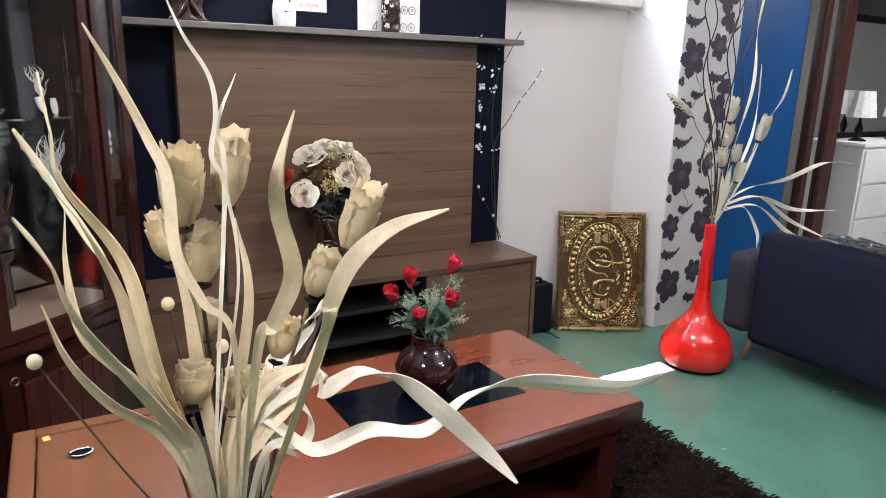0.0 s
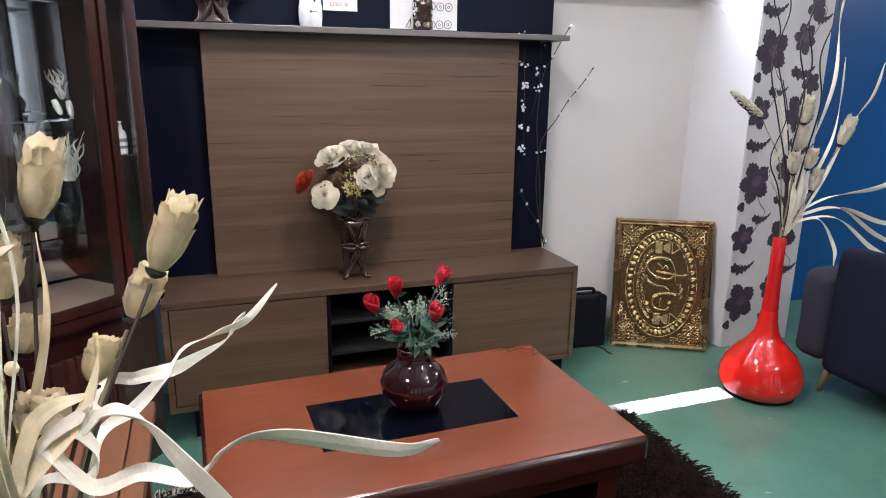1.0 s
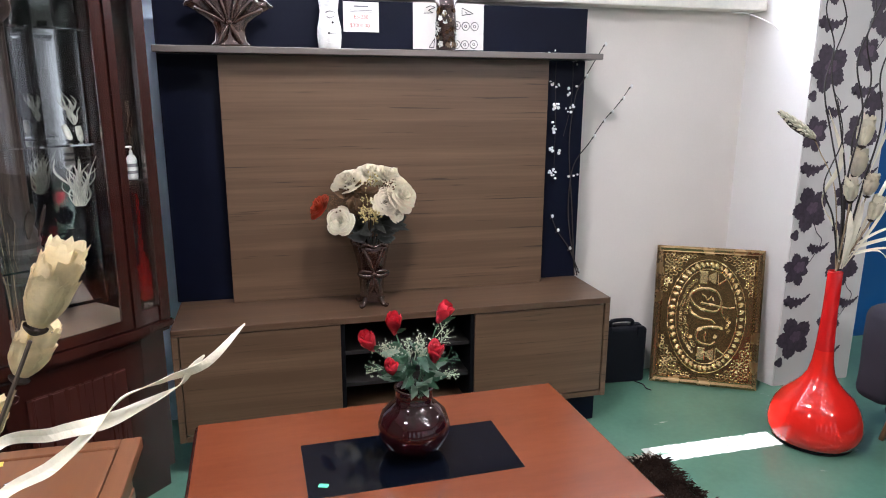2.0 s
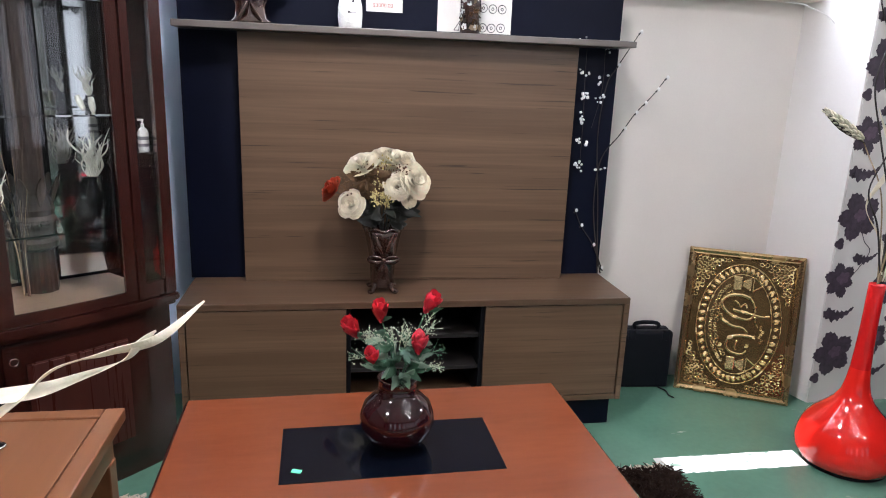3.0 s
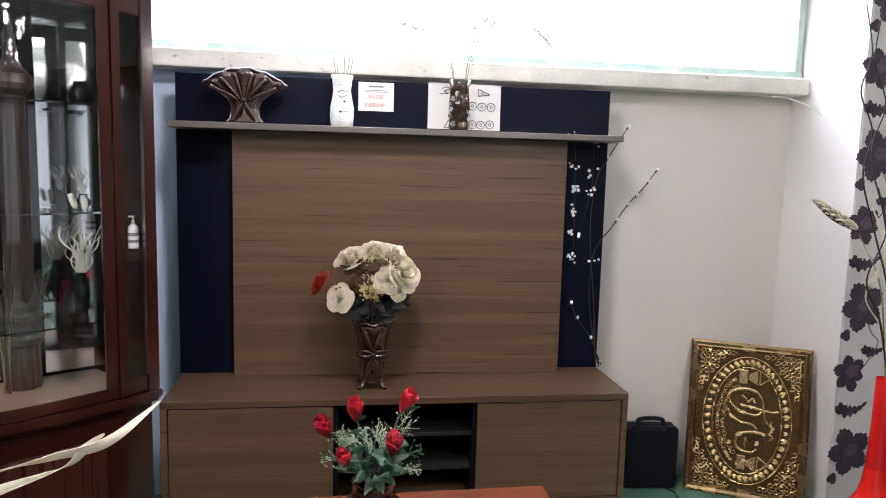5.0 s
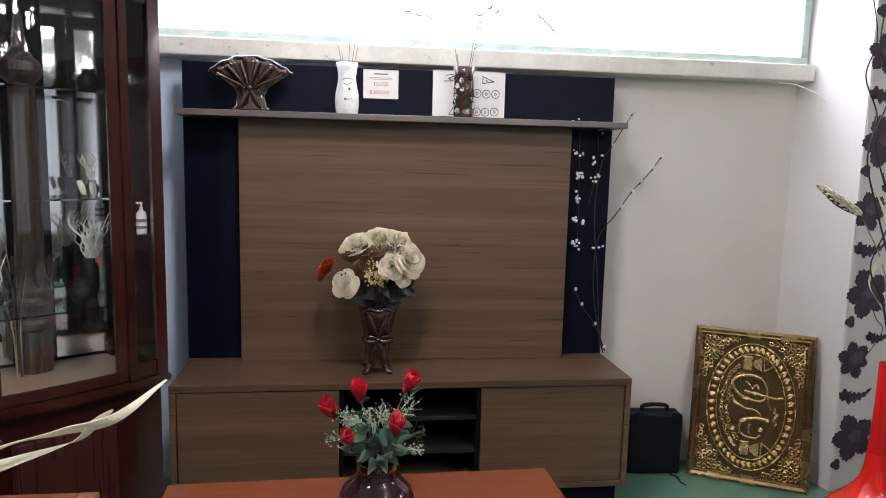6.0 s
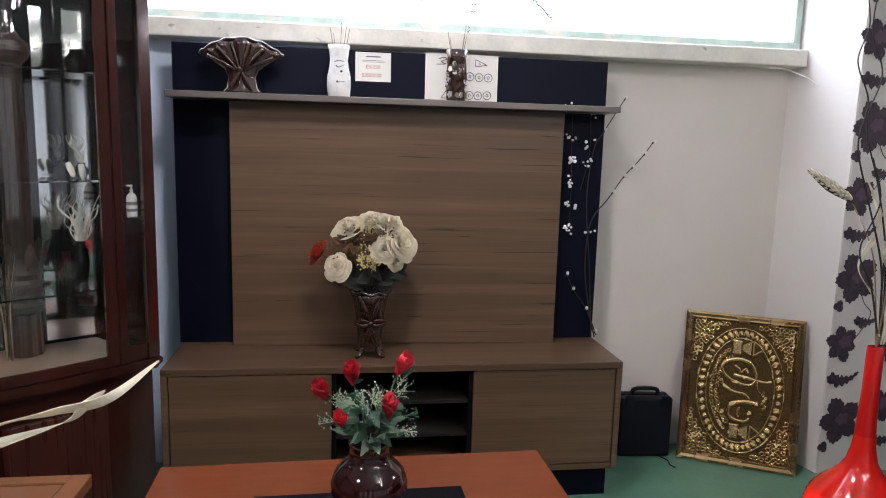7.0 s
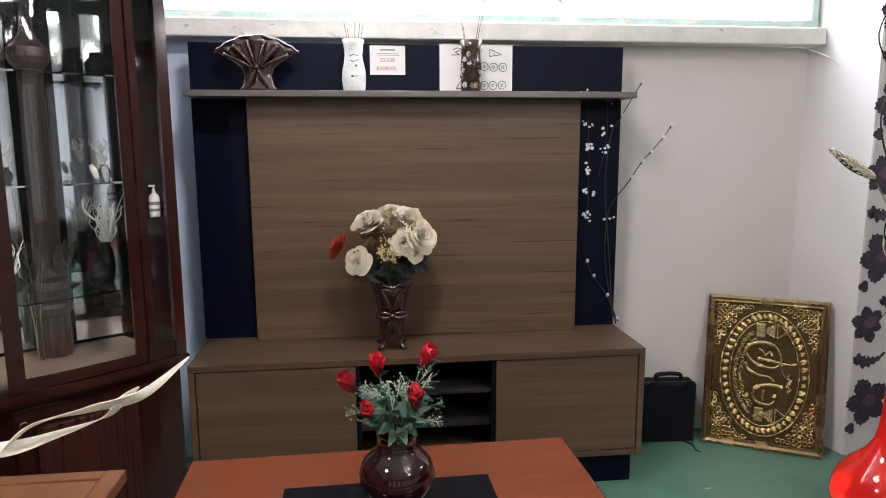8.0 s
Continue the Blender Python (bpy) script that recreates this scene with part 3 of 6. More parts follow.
for i in range(34000):
    if i < 22000:
        x, y = rnd.uniform(1.30, 1.915), rnd.uniform(-2.1, -0.70)
    else:
        x, y = rnd.uniform(-0.45, 1.90), rnd.uniform(-2.3, -0.70)
        if 0.3 < x < 1.2 and y < -0.95:
            continue
    a, h = rnd.uniform(0, 6.28), rnd.uniform(0.018, 0.036)
    dx, dy = rnd.gauss(0, 0.013), rnd.gauss(0, 0.013)
    w = 0.0022
    v = [bm.verts.new(p) for p in ((x - w * math.cos(a), y - w * math.sin(a), 0.012), (x + w * math.cos(a), y + w * math.sin(a), 0.012), (x + dx + w * 0.7 * math.cos(a), y + dy + w * 0.7 * math.sin(a), h), (x + 1.6 * dx, y + 1.6 * dy, h * 0.9))]
    bm.faces.new(v)
rug = thing("shag_rug", 0.72, -1.5, 0, 0, "dark brown shag rug under the coffee table", "rug")
rug_base = part("backing", box(-1.15, 1.17, -0.85, 0.78, 0.0, 0.014, 0.004), RUG, rug)
tuft = part("shag_layer", bm, RUG, rug, at=pose(-0.72, 1.5, 0))
tagged(tuft, kind="stuff")
bm = bmesh.new()
for i in range(420):
    x = rnd.uniform(-0.42, 1.90)
    tube([(x, -0.715, 0.012), (x + rnd.gauss(0, 0.008), -0.69, 0.016), (x + rnd.gauss(0, 0.018), -0.655 + rnd.gauss(0, 0.010), 0.006)], 0.0026, 0.0018, 3, bm, 2)
fr = part("fringe", bm, FRINGE, rug, "cream yarn fringe", at=pose(-0.72, 1.5, 0))
tagged(fr, kind="stuff")

# ---- worn white strip on the floor, painted to brighten the bar of sunlight ----
SUNBARP = chipped(mat("worn_sun_bar_white", (0.52, 0.56, 0.52), 0.4, var=0.06, scale=14, fine=120), (0.16, 0.27, 0.20), 0.64, 0.67, 22)
bm = bmesh.new()
rnd = random.Random(31)
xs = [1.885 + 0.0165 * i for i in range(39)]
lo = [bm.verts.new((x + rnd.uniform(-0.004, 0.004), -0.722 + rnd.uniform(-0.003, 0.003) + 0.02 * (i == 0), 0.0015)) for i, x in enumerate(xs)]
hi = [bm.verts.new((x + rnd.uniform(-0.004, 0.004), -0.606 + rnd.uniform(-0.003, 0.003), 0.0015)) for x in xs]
for i in range(38):
    bm.faces.new((lo[i], lo[i + 1], hi[i + 1], hi[i]))
structure("floor_line", bm, SUNBARP, "worn white strip that brightens the bar of sunlight", "floor line")

# ---- display cabinet ----
K = 0.254
cab = thing("display_cabinet", -0.415, -0.795, 0.0, 33, "dark mahogany bow-front display cabinet with curved glass", "cabinet")


def bow(x, off=0.0):
    return K * x * x + off


def curved(x0, x1, z0, z1, off, thick, bev=0.003, n=10):
    """A plate that follows the bowed front."""
    bm = bmesh.new()
    rows = []
    for i in range(n + 1):
        x = x0 + (x1 - x0) * i / n
        rows.append([bm.verts.new((x, bow(x, off + d), z)) for d, z in ((0, z0), (thick, z0), (thick, z1), (0, z1))])
    for a, b in zip(rows, rows[1:]):
        for k in range(4):
            bm.faces.new((a[k], b[k], b[(k + 1) % 4], a[(k + 1) % 4]))
    bm.faces.new(rows[0])
    bm.faces.new(rows[-1][::-1])
    bmesh.ops.recalc_face_normals(bm, faces=bm.faces)
    if bev:
        es = [e for e in bm.edges if abs(e.verts[0].co.x - e.verts[1].co.x) > 1e-6 and e.calc_face_angle(0) > 1]
        bmesh.ops.bevel(bm, geom=es, offset=bev, segments=2, affect="EDGES")
    return bm


def footprint(half, off, back, n=12):
    pts = [(-half + 2 * half * i / n, bow(-half + 2 * half * i / n, off)) for i in range(n + 1)]
    return pts + [(half * 0.86, back), (-half * 0.86, back)]


part("plinth", prism(footprint(0.545, 0.055, 0.44), 0.0, 0.085), MAHOG, cab)
part("lower_body", prism(footprint(0.565, 0.042, 0.45), 0.085, 0.632), MAHOG, cab)
part("waist_ledge", prism(footprint(0.598, 0.0, 0.47), 0.648, 0.676, bevel=0.006), MAHOG, cab)
part("waist_mould", prism(footprint(0.585, 0.016, 0.46), 0.632, 0.648, bevel=0.004), MAHOG, cab)
for sx in (-1, 1):
    a, b = sorted((sx * 0.016, sx * 0.452))
    d = part("lower_door", curved(a, b, 0.10, 0.62, 0.026, 0.014), MAHOG, cab)
    a2, b2 = sorted((sx * 0.075, sx * 0.392))
    part("raised_panel", curved(a2, b2, 0.17, 0.55, 0.016, 0.012, 0.005), DKMAH, d)
    part("ring_handle", tube([(sx * 0.04 + 0.012 * math.cos(q), -0.004, 0.575 + 0.012 * math.sin(q)) for q in [i * 0.7 for i in range(10)]], 0.0022, None, 6, None, 2), CHROME, d, "chrome ring handle")
    # upper door: stiles, rails, curved glass
    part("door_stile", curved(*sorted((sx * 0.012, sx * 0.060)), 0.680, 2.03, 0.012, 0.022), MAHOG, cab)
    part("door_stile", curved(*sorted((sx * 0.400, sx * 0.440)), 0.680, 2.03, 0.012, 0.022), MAHOG, cab)
    part("door_rail", curved(*sorted((sx * 0.060, sx * 0.400)), 0.680, 0.716, 0.013, 0.020), MAHOG, cab)
    part("door_rail", curved(*sorted((sx * 0.060, sx * 0.400)), 1.975, 2.03, 0.013, 0.020), MAHOG, cab)
    gp = part("door_glass", curved(*sorted((sx * 0.060, sx * 0.400)), 0.716, 1.975, 0.020, 0.004, 0), GLASS, cab, "curved clear glass", smooth=False)
    gp.visible_shadow = False
    part("corner_post", curved(*sorted((sx * 0.443, sx * 0.470)), 0.677, 2.04, 0.004, 0.035, 0.006, 3), MAHOG, cab)
    part("corner_post", curved(*sorted((sx * 0.545, sx * 0.585)), 0.677, 2.04, 0.006, 0.040, 0.006, 3), MAHOG, cab)
    part("side_rail", curved(*sorted((sx * 0.470, sx * 0.545)), 0.680, 0.735, 0.013, 0.020, 0.003, 4), MAHOG, cab)
    part("side_rail", curved(*sorted((sx * 0.470, sx * 0.545)), 1.975, 2.03, 0.013, 0.020, 0.003, 4), MAHOG, cab)
    gp = part("side_glass", curved(*sorted((sx * 0.470, sx * 0.545)), 0.735, 1.975, 0.020, 0.004, 0, 4), GLASS, cab)
    gp.visible_shadow = False
    part("side_panel", prism([(sx * 0.575, bow(0.575, 0.05)), (sx * 0.585, bow(0.575, 0.05)), (sx * 0.515, 0.46), (sx * 0.505, 0.46)][::sx], 0.677, 2.04), MAHOG, cab)
part("cornice", prism(footprint(0.612, -0.012, 0.48), 2.04, 2.13, bevel=0.012), MAHOG, cab)
part("deck", prism(footprint(0.53, 0.045, 0.44), 0.677, 0.690), CABDECK, cab)
part("back_panel", box(-0.52, 0.52, 0.455, 0.47, 0.677, 2.04, 0), BLACK, cab)
for a, b in ((-0.50, -0.18), (-0.16, 0.15), (0.29, 0.50)):
    part("back_mirror", box(a, b, 0.447, 0.454, 0.70, 2.03, 0.001), SMOKE, cab, "smoked mirror backing")
pil = lathe([(0.055, 0.69), (0.052, 0.84), (0.066, 0.852), (0.069, 0.872), (0.059, 0.885), (0.062, 0.905), (0.071, 0.925), (0.071, 0.95), (0.060, 0.965), (0.066, 0.985), (0.060, 1.01), (0.047, 1.04), (0.044, 1.08), (0.045, 1.30), (0.040, 1.55), (0.040, 1.70), (0.059, 1.72), (0.067, 1.74), (0.062, 1.77), (0.040, 1.79), (0.022, 1.82), (0.015, 1.90), (0.010, 1.93)], 28, wob=lambda a, z: 1 + (0.05 * math.cos(10 * a) if 1.08 < z < 1.7 or z < 0.845 else 0.0))
stand = part("pilaster", pil, PILW, cab, "turned dark wooden pilaster", at=pose(0.205, 0.350, 0))
for k in range(9):
    q = 2 * math.pi * k / 9
    c, t = math.cos(q), math.sin(q)
    part("carved_leaf", ribbon([(0.062 * c, 0.062 * t, 1.00), (0.078 * c, 0.078 * t, 1.05), (0.092 * c, 0.092 * t, 1.10)], 0.030, 0.0, (c, t, 0.2), 0.004), PILW, stand)
    part("bead", tube([(0.084 * c - 0.014 * t, 0.084 * t + 0.014 * c, 0.937), (0.084 * c + 0.014 * t, 0.084 * t - 0.014 * c, 0.937)], 0.007, None, 6), PILW, stand)
for z in (0.945, 1.315, 1.665):
    gp = part("glass_shelf", prism(footprint(0.51, 0.050, 0.33), z, z + 0.006), GLASS, cab, "clear glass shelf")
    gp.visible_shadow = False

gp = part("glass_shelf", box(0.475, 0.550, 0.115, 0.22, 1.183, 1.189, 0.001), GLASS, cab, "small clear glass shelf")
gp.visible_shadow = False

# things in the cabinet
C33 = (math.cos(radians(33)), math.sin(radians(33)))


def in_cab(x, y, z):
    return (-0.415 + x * C33[0] - y * C33[1], -0.795 + x * C33[1] + y * C33[0], z)


pump = thing("pump_bottle", *in_cab(0.525, 0.155, 1.189), 0, "small clear pump bottle with white label", "bottle")
part("body", lathe([(0.020, 0), (0.022, 0.004), (0.022, 0.075), (0.016, 0.088), (0.008, 0.094)], 20), WHITEC, pump, smooth=True)
part("label", lathe([(0.0226, 0.020), (0.0226, 0.060)], 20, cap=False), GREYINK, pump, "printed label", smooth=True)
bm = lathe([(0.007, 0.094), (0.007, 0.108), (0.003, 0.110), (0.003, 0.122)], 12)
box(-0.020, 0.006, -0.004, 0.004, 0.120, 0.127, 0.002, bm)
part("pump", bm, WHITEC, pump, smooth=False)
part("label_bar", lathe([(0.0229, 0.032), (0.0229, 0.046)], 20, cap=False), WHITEC, pump, smooth=True)
pump.matrix_world = pump.matrix_world @ Matrix.Diagonal((0.80, 0.80, 0.88, 1))


def dark_pot(x, y, z, s, label, n_leaf, tall=1.0, neck=1.0):
    p = thing("small_vase", *in_cab(x, y, z), 0, label, "vase")
    part("pot", lathe([(0.030 * s, 0), (0.045 * s, 0.03 * s), (0.048 * s, 0.06 * s), (0.025 * s, 0.09 * s), (0.028 * s, 0.105 * s), (0.022 * s, 0.105 * s)], 24), VASEG, p, smooth=True, at=Matrix.Diagonal((1.25 - 0.25 * neck, 1.25 - 0.25 * neck, neck, 1)))
    foot = 0.09 * s * neck
    r = random.Random(int(x * 100) + n_leaf)
    for i in range(n_leaf):
        l = r.uniform(0.10, 0.21) * s * tall
        dx, dy, wv = r.uniform(-0.42, 0.42) * l, r.uniform(-0.3, 0.3) * l, r.uniform(-0.14, 0.14) * l
        part("dried_leaf", ribbon([(0, 0, foot), (dx * 0.30 + wv, dy * 0.3, foot + l * 0.38), (dx * 0.75 - wv, dy * 0.7, foot + l * 0.74), (dx, dy, foot + l)], r.uniform(0.005, 0.008) * s, r.uniform(-0.3, 0.3)), PALEG, p)


dark_pot(0.375, 0.25, 0.951, 0.74, "slim dark vase with pale dried leaves", 46, 1.25, 1.9)
dark_pot(0.330, 0.20, 0.951, 0.80, "small dark lidded bronze pot", 0)
dark_pot(0.395, 0.27, 1.321, 0.50, "dark pot with a bunch of pale leaves", 16, 1.2)
dark_pot(0.385, 0.22, 1.671, 0.80, "dark round bronze pot on the top shelf", 0)
dark_pot(0.485, 0.14, 0.951, 0.70, "small round bronze pot on glass shelf", 0)
dark_pot(0.490, 0.14, 1.671, 0.70, "small dark pot on glass shelf", 0)
dark_pot(0.085, 0.27, 0.951, 0.60, "small dark vase with pale dried leaves", 14)
dark_pot(0.090, 0.25, 1.321, 0.50, "dark pot with a bunch of pale leaves", 10, 1.1)
# pale tulips standing on the middle shelf
pale = thing("pale_tulips", *in_cab(0.355, 0.20, 1.321), 0, "two pale tulips lying on the glass shelf", "dried flowers")
for dx, dz, tilt in ((0.0, 0.006, 0.5), (0.03, 0.0, 0.15)):
    bm = lathe([(0.004, 0.0), (0.009, 0.008), (0.011, 0.030), (0.008, 0.052), (0.006, 0.052)], 14)
    part("tulip_head", bm, PALEG, pale, smooth=True, at=pose(dx, 0, dz, 0, -40 * tilt, 0))
# reed bundle in the tall stand
reeds = thing("dried_reeds", *in_cab(0.150, 0.30, 0.690), 0, "bundle of thin brown dried reeds", "reeds")
r = random.Random(77)
for i in range(16):
    dx, dy, h = r.uniform(-0.07, 0.07), r.uniform(-0.04, 0.04), r.uniform(0.30, 0.62)
    part("reed", tube([(0.2 * dx, 0.2 * dy, 0.0), (0.3 * dx, 0.5 * dy, h * 0.5), (dx, dy, h)], 0.0018, 0.0009, 5), HUSK_HOLLOW if i % 2 else STEMB, reeds)

# ---- brass picture ----
# leans against the wall, turned towards the room
pic = thing("embossed_picture", 2.535, -0.098, 0.0, -28.5, "gilt framed embossed brass calligraphy picture leaning on wall", "picture", rx=-8)
pic.matrix_world = pose(2.535, -0.098, 0.0, 0, 0, -28.5) @ pose(0, 0, 0, -11, 0, 0)
PW, PH = 0.262, 0.720
part("backing", box(-PW + 0.01, PW - 0.01, 0.004, 0.016, 0.01, PH - 0.01, 0), GOLDD, pic)
part("relief_ground", box(-PW + 0.035, PW - 0.035, -0.004, 0.004, 0.035, PH - 0.035, 0.002), GOLDD, pic)


def frame_bar(x0, z0, x1, z1, w):
    d = Vector((x1 - x0, 0, z1 - z0))
    L = d.length
    bm = bmesh.new()
    prof = ((0, -0.004), (0, -0.020), (0.012, -0.026), (0.024, -0.018), (0.030, -0.020), (0.038, -0.006), (0.038, 0.016), (0, 0.016))
    ends = []
    for u in (0, 1):
        ends.append([bm.verts.new(((L * u) + (a if u == 0 else -a), y, a)) for a, y in prof])
    for k in range(len(prof)):
        j = (k + 1) % len(prof)
        bm.faces.new((ends[0][k], ends[0][j], ends[1][j], ends[1][k]))
    bm.faces.new(ends[0][::-1])
    bm.faces.new(ends[1])
    bmesh.ops.recalc_face_normals(bm, faces=bm.faces)
    return bm


for x, z, L, ry in ((-PW, 0, 2 * PW, 0), (PW, 0, PH, -90), (PW, PH, 2 * PW, 180), (-PW, PH, PH, 90)):
    part("frame_bar", frame_bar(0, 0, L, 0, 0.038), GOLDF, pic, at=pose(x, 0, z, 0, ry, 0))
for i in range(46):
    a = 2 * math.pi * i / 46
    bm = bmesh.new()
    bmesh.ops.create_icosphere(bm, subdivisions=2, radius=0.0165 if i % 3 else 0.0125)
    for v in bm.verts:
        v.co = Vector((v.co.x * 1.15, v.co.y * 0.6, v.co.z * 0.85))
    part("bead", bm, GOLD, pic, at=pose(0.172 * math.cos(a), -0.006, PH / 2 + 0.272 * math.sin(a), 0, -math.degrees(a), 0), smooth=True)
for rx_, rz_ in ((0.192, 0.296), (0.150, 0.248)):
    part("oval_rim", tube([(rx_ * math.cos(i * math.pi / 16), -0.006, PH / 2 + rz_ * math.sin(i * math.pi / 16)) for i in range(33)], 0.0032, None, 6, None, 2), GOLD, pic, smooth=True)


def curl(cx, cz, s, turn, flip=1, r=0.0056):
    pts = []
    for i in range(9):
        a = turn + flip * i * 0.75
        q = s * (1 - 0.085 * i)
        pts.append((cx + q * math.cos(a), -0.007, cz + q * math.sin(a)))
    return tube(pts, r, r * 0.7, 6, None, 4)


# pierced scrollwork in the four corners, outside the oval
rnd = random.Random(31)
for sx in (-1, 1):
    for sz in (-1, 1):
        for i in range(7):
            for j in range(9):
                x, z = PW - 0.053 - i * 0.0225, PH / 2 - 0.053 - j * 0.0225
                if (x / 0.206) ** 2 + (z / 0.312) ** 2 < 1.06:
                    continue
                part("corner_scroll", curl(sx * x, PH / 2 + sz * z, 0.0132, (i * 2.1 + j * 1.3) * sx, sx * sz * (1 if (i + j) % 2 else -1), 0.0042), GOLD, pic, smooth=True)
# large flowing strokes and the small ornaments round them
for r, *pts in ((0.0105, (0.042, 0.495), (-0.001, 0.507), (-0.056, 0.497), (-0.084, 0.463), (-0.062, 0.421), (-0.009, 0.395), (0.045, 0.392), (0.069, 0.427), (0.058, 0.471), (0.036, 0.501)),
                (0.0090, (-0.032, 0.431), (0.042, 0.420), (0.103, 0.412), (0.137, 0.418)), (0.0070, (-0.028, 0.476), (-0.010, 0.464), (0.001, 0.448), (0.021, 0.466), (0.032, 0.447)),
                (0.0095, (-0.084, 0.406), (-0.071, 0.374), (-0.025, 0.351), (0.019, 0.347), (0.047, 0.326)), (0.0065, (0.073, 0.409), (0.077, 0.377), (0.091, 0.355)),
                (0.0105, (0.083, 0.307), (0.021, 0.309), (-0.031, 0.292), (-0.043, 0.254), (-0.024, 0.224), (0.026, 0.216), (0.050, 0.234)), (0.0070, (0.003, 0.281), (-0.003, 0.252), (0.004, 0.232))):
    part("raised_stroke", tube([(x, -0.009, z) for x, z in pts], r, r * 0.55, 8), GOLD, pic, smooth=True)
for cx, cz in ((-0.070, 0.251), (0.050, 0.261)):
    bm = bmesh.new()
    bmesh.ops.create_icosphere(bm, subdivisions=2, radius=0.013)
    part("raised_dot", bm, GOLD, pic, smooth=True, at=pose(cx, -0.005, cz))
for cx, cz in ((-0.024, 0.564), (-0.016, 0.165)):
    part("barrel", box(cx - 0.021, cx + 0.021, -0.014, -0.003, cz - 0.034, cz + 0.034, 0.006), GOLD, pic)
    part("barrel_band", curl(cx, cz, 0.013, 1, 1, 0.0045), GOLD, pic, smooth=True)
    fan_face = prism([(cx + 0.024, cz - 0.012), (cx + 0.062, cz - 0.034), (cx + 0.062, cz + 0.034), (cx + 0.024, cz + 0.012)], 0.003, 0.012, bevel=0.002)
    bmesh.ops.rotate(fan_face, verts=fan_face.verts, cent=(0, 0, 0), matrix=Matrix.Rotation(radians(90), 3, "X"))
    part("fan", fan_face, GOLD, pic)
    corners = [(cx + 0.072, cz + 0.034), (cx + 0.118, cz), (cx + 0.072, cz - 0.034), (cx + 0.072, cz + 0.034)]
    bm = bmesh.new()
    for p, q in zip(corners, corners[1:]):
        tube([(p[0], -0.006, p[1]), (q[0], -0.006, q[1])], 0.004, None, 6, bm)
    part("triangle", bm, GOLD, pic)
rnd = random.Random(12)
for row, (k, n) in enumerate(((0.90, 24), (0.74, 18))):
    for i in range(n):
        a = math.pi * (0.66 + 0.68 * i / (n - 1))
        part("small_scroll", curl(k * 0.140 * math.cos(a), PH / 2 + k * 0.236 * math.sin(a), rnd.uniform(0.008, 0.012), rnd.uniform(0, 6), rnd.choice((-1, 1)), 0.0032), GOLD, pic, smooth=True)
for i in range(7):
    part("small_scroll", curl(0.108 + 0.008 * math.sin(i * 2.0), 0.285 + 0.013 * i, 0.007, i * 1.7, 1, 0.0026), GOLD, pic, smooth=True)


# ---- black tool case ----
case = thing("tool_case", 2.145, 0.075, 0.0, -4, "black plastic tool case standing against the wall", "case")
part("shell", box(-0.135, 0.125, -0.05, 0.0, 0.0, 0.30, 0.014, seg=3), PLASTIC, case)
part("shell", box(-0.135, 0.125, 0.003, 0.052, 0.0, 0.30, 0.014, seg=3), PLASTIC, case)
part("handle", tube([(-0.06, 0, 0.295), (-0.058, 0, 0.325), (0.0, 0, 0.332), (0.058, 0, 0.325), (0.06, 0, 0.295)], 0.010, None, 8), PLASTIC, case, smooth=True)
for x in (-0.09, 0.085):
    part("latch", box(x - 0.018, x + 0.018, -0.056, -0.045, 0.255, 0.310, 0.003), PLASTIC, case)

bit = part("loose_cable", tube([(2.215, 0.02, 0.004), (2.235, -0.03, 0.006), (2.228, -0.07, 0.004), (2.24, -0.10, 0.004)], 0.0035, 0.003, 6), PLASTIC)
tagged(bit, "short black cable lying on the floor", "cable")

# ---- plant tools ----


def rel(pts, ob):
    o = ob.matrix_world.translation
    return [tuple(Vector(p) - o) for p in pts]


def frame_axis(d):
    d = Vector(d).normalized()
    a = d.cross(Vector((0.2, 1, 0.1))).normalized()
    return a, d.cross(a).normalized(), d


def petal(bm, origin, axis, ang, r0, r1, h, width, curl_out, seed, jag=0.0, dip=0.10):
    """One cupped petal round an axis: rows up its height, curved across."""
    rnd = random.Random(seed)
    a, b, d = axis
    rows = []
    for i in range(6):
        u = i / 5
        r = r0 + (r1 - r0) * math.sin(u * 1.6) + curl_out * u ** 3
        w = width * (0.45 + 0.85 * math.sin(math.pi * (0.15 + 0.72 * u)))
        row = []
        for j in range(5):
            s = (j - 2) / 2
            th = ang + s * w / max(r, 0.3 * r1 + 1e-4) * 0.5
            rr = r * (1 - 0.05 * abs(s))
            z = h * u - dip * h * s * s * u + jag * h * rnd.uniform(-1, 1) * (u > 0.9)
            rr += jag * 0.08 * r * rnd.uniform(-1, 1) * (abs(s) == 1)
            row.append(bm.verts.new(Vector(origin) + rr * (math.cos(th) * a + math.sin(th) * b) + z * d))
        rows.append(row)
    for p, q in zip(rows, rows[1:]):
        for j in range(4):
            bm.faces.new((p[j], p[j + 1], q[j + 1], q[j]))


def solid(bm, t=0.0009):
    bmesh.ops.solidify(bm, geom=bm.faces[:], thickness=t)
    bmesh.ops.recalc_face_normals(bm, faces=bm.faces[:])
    return bm


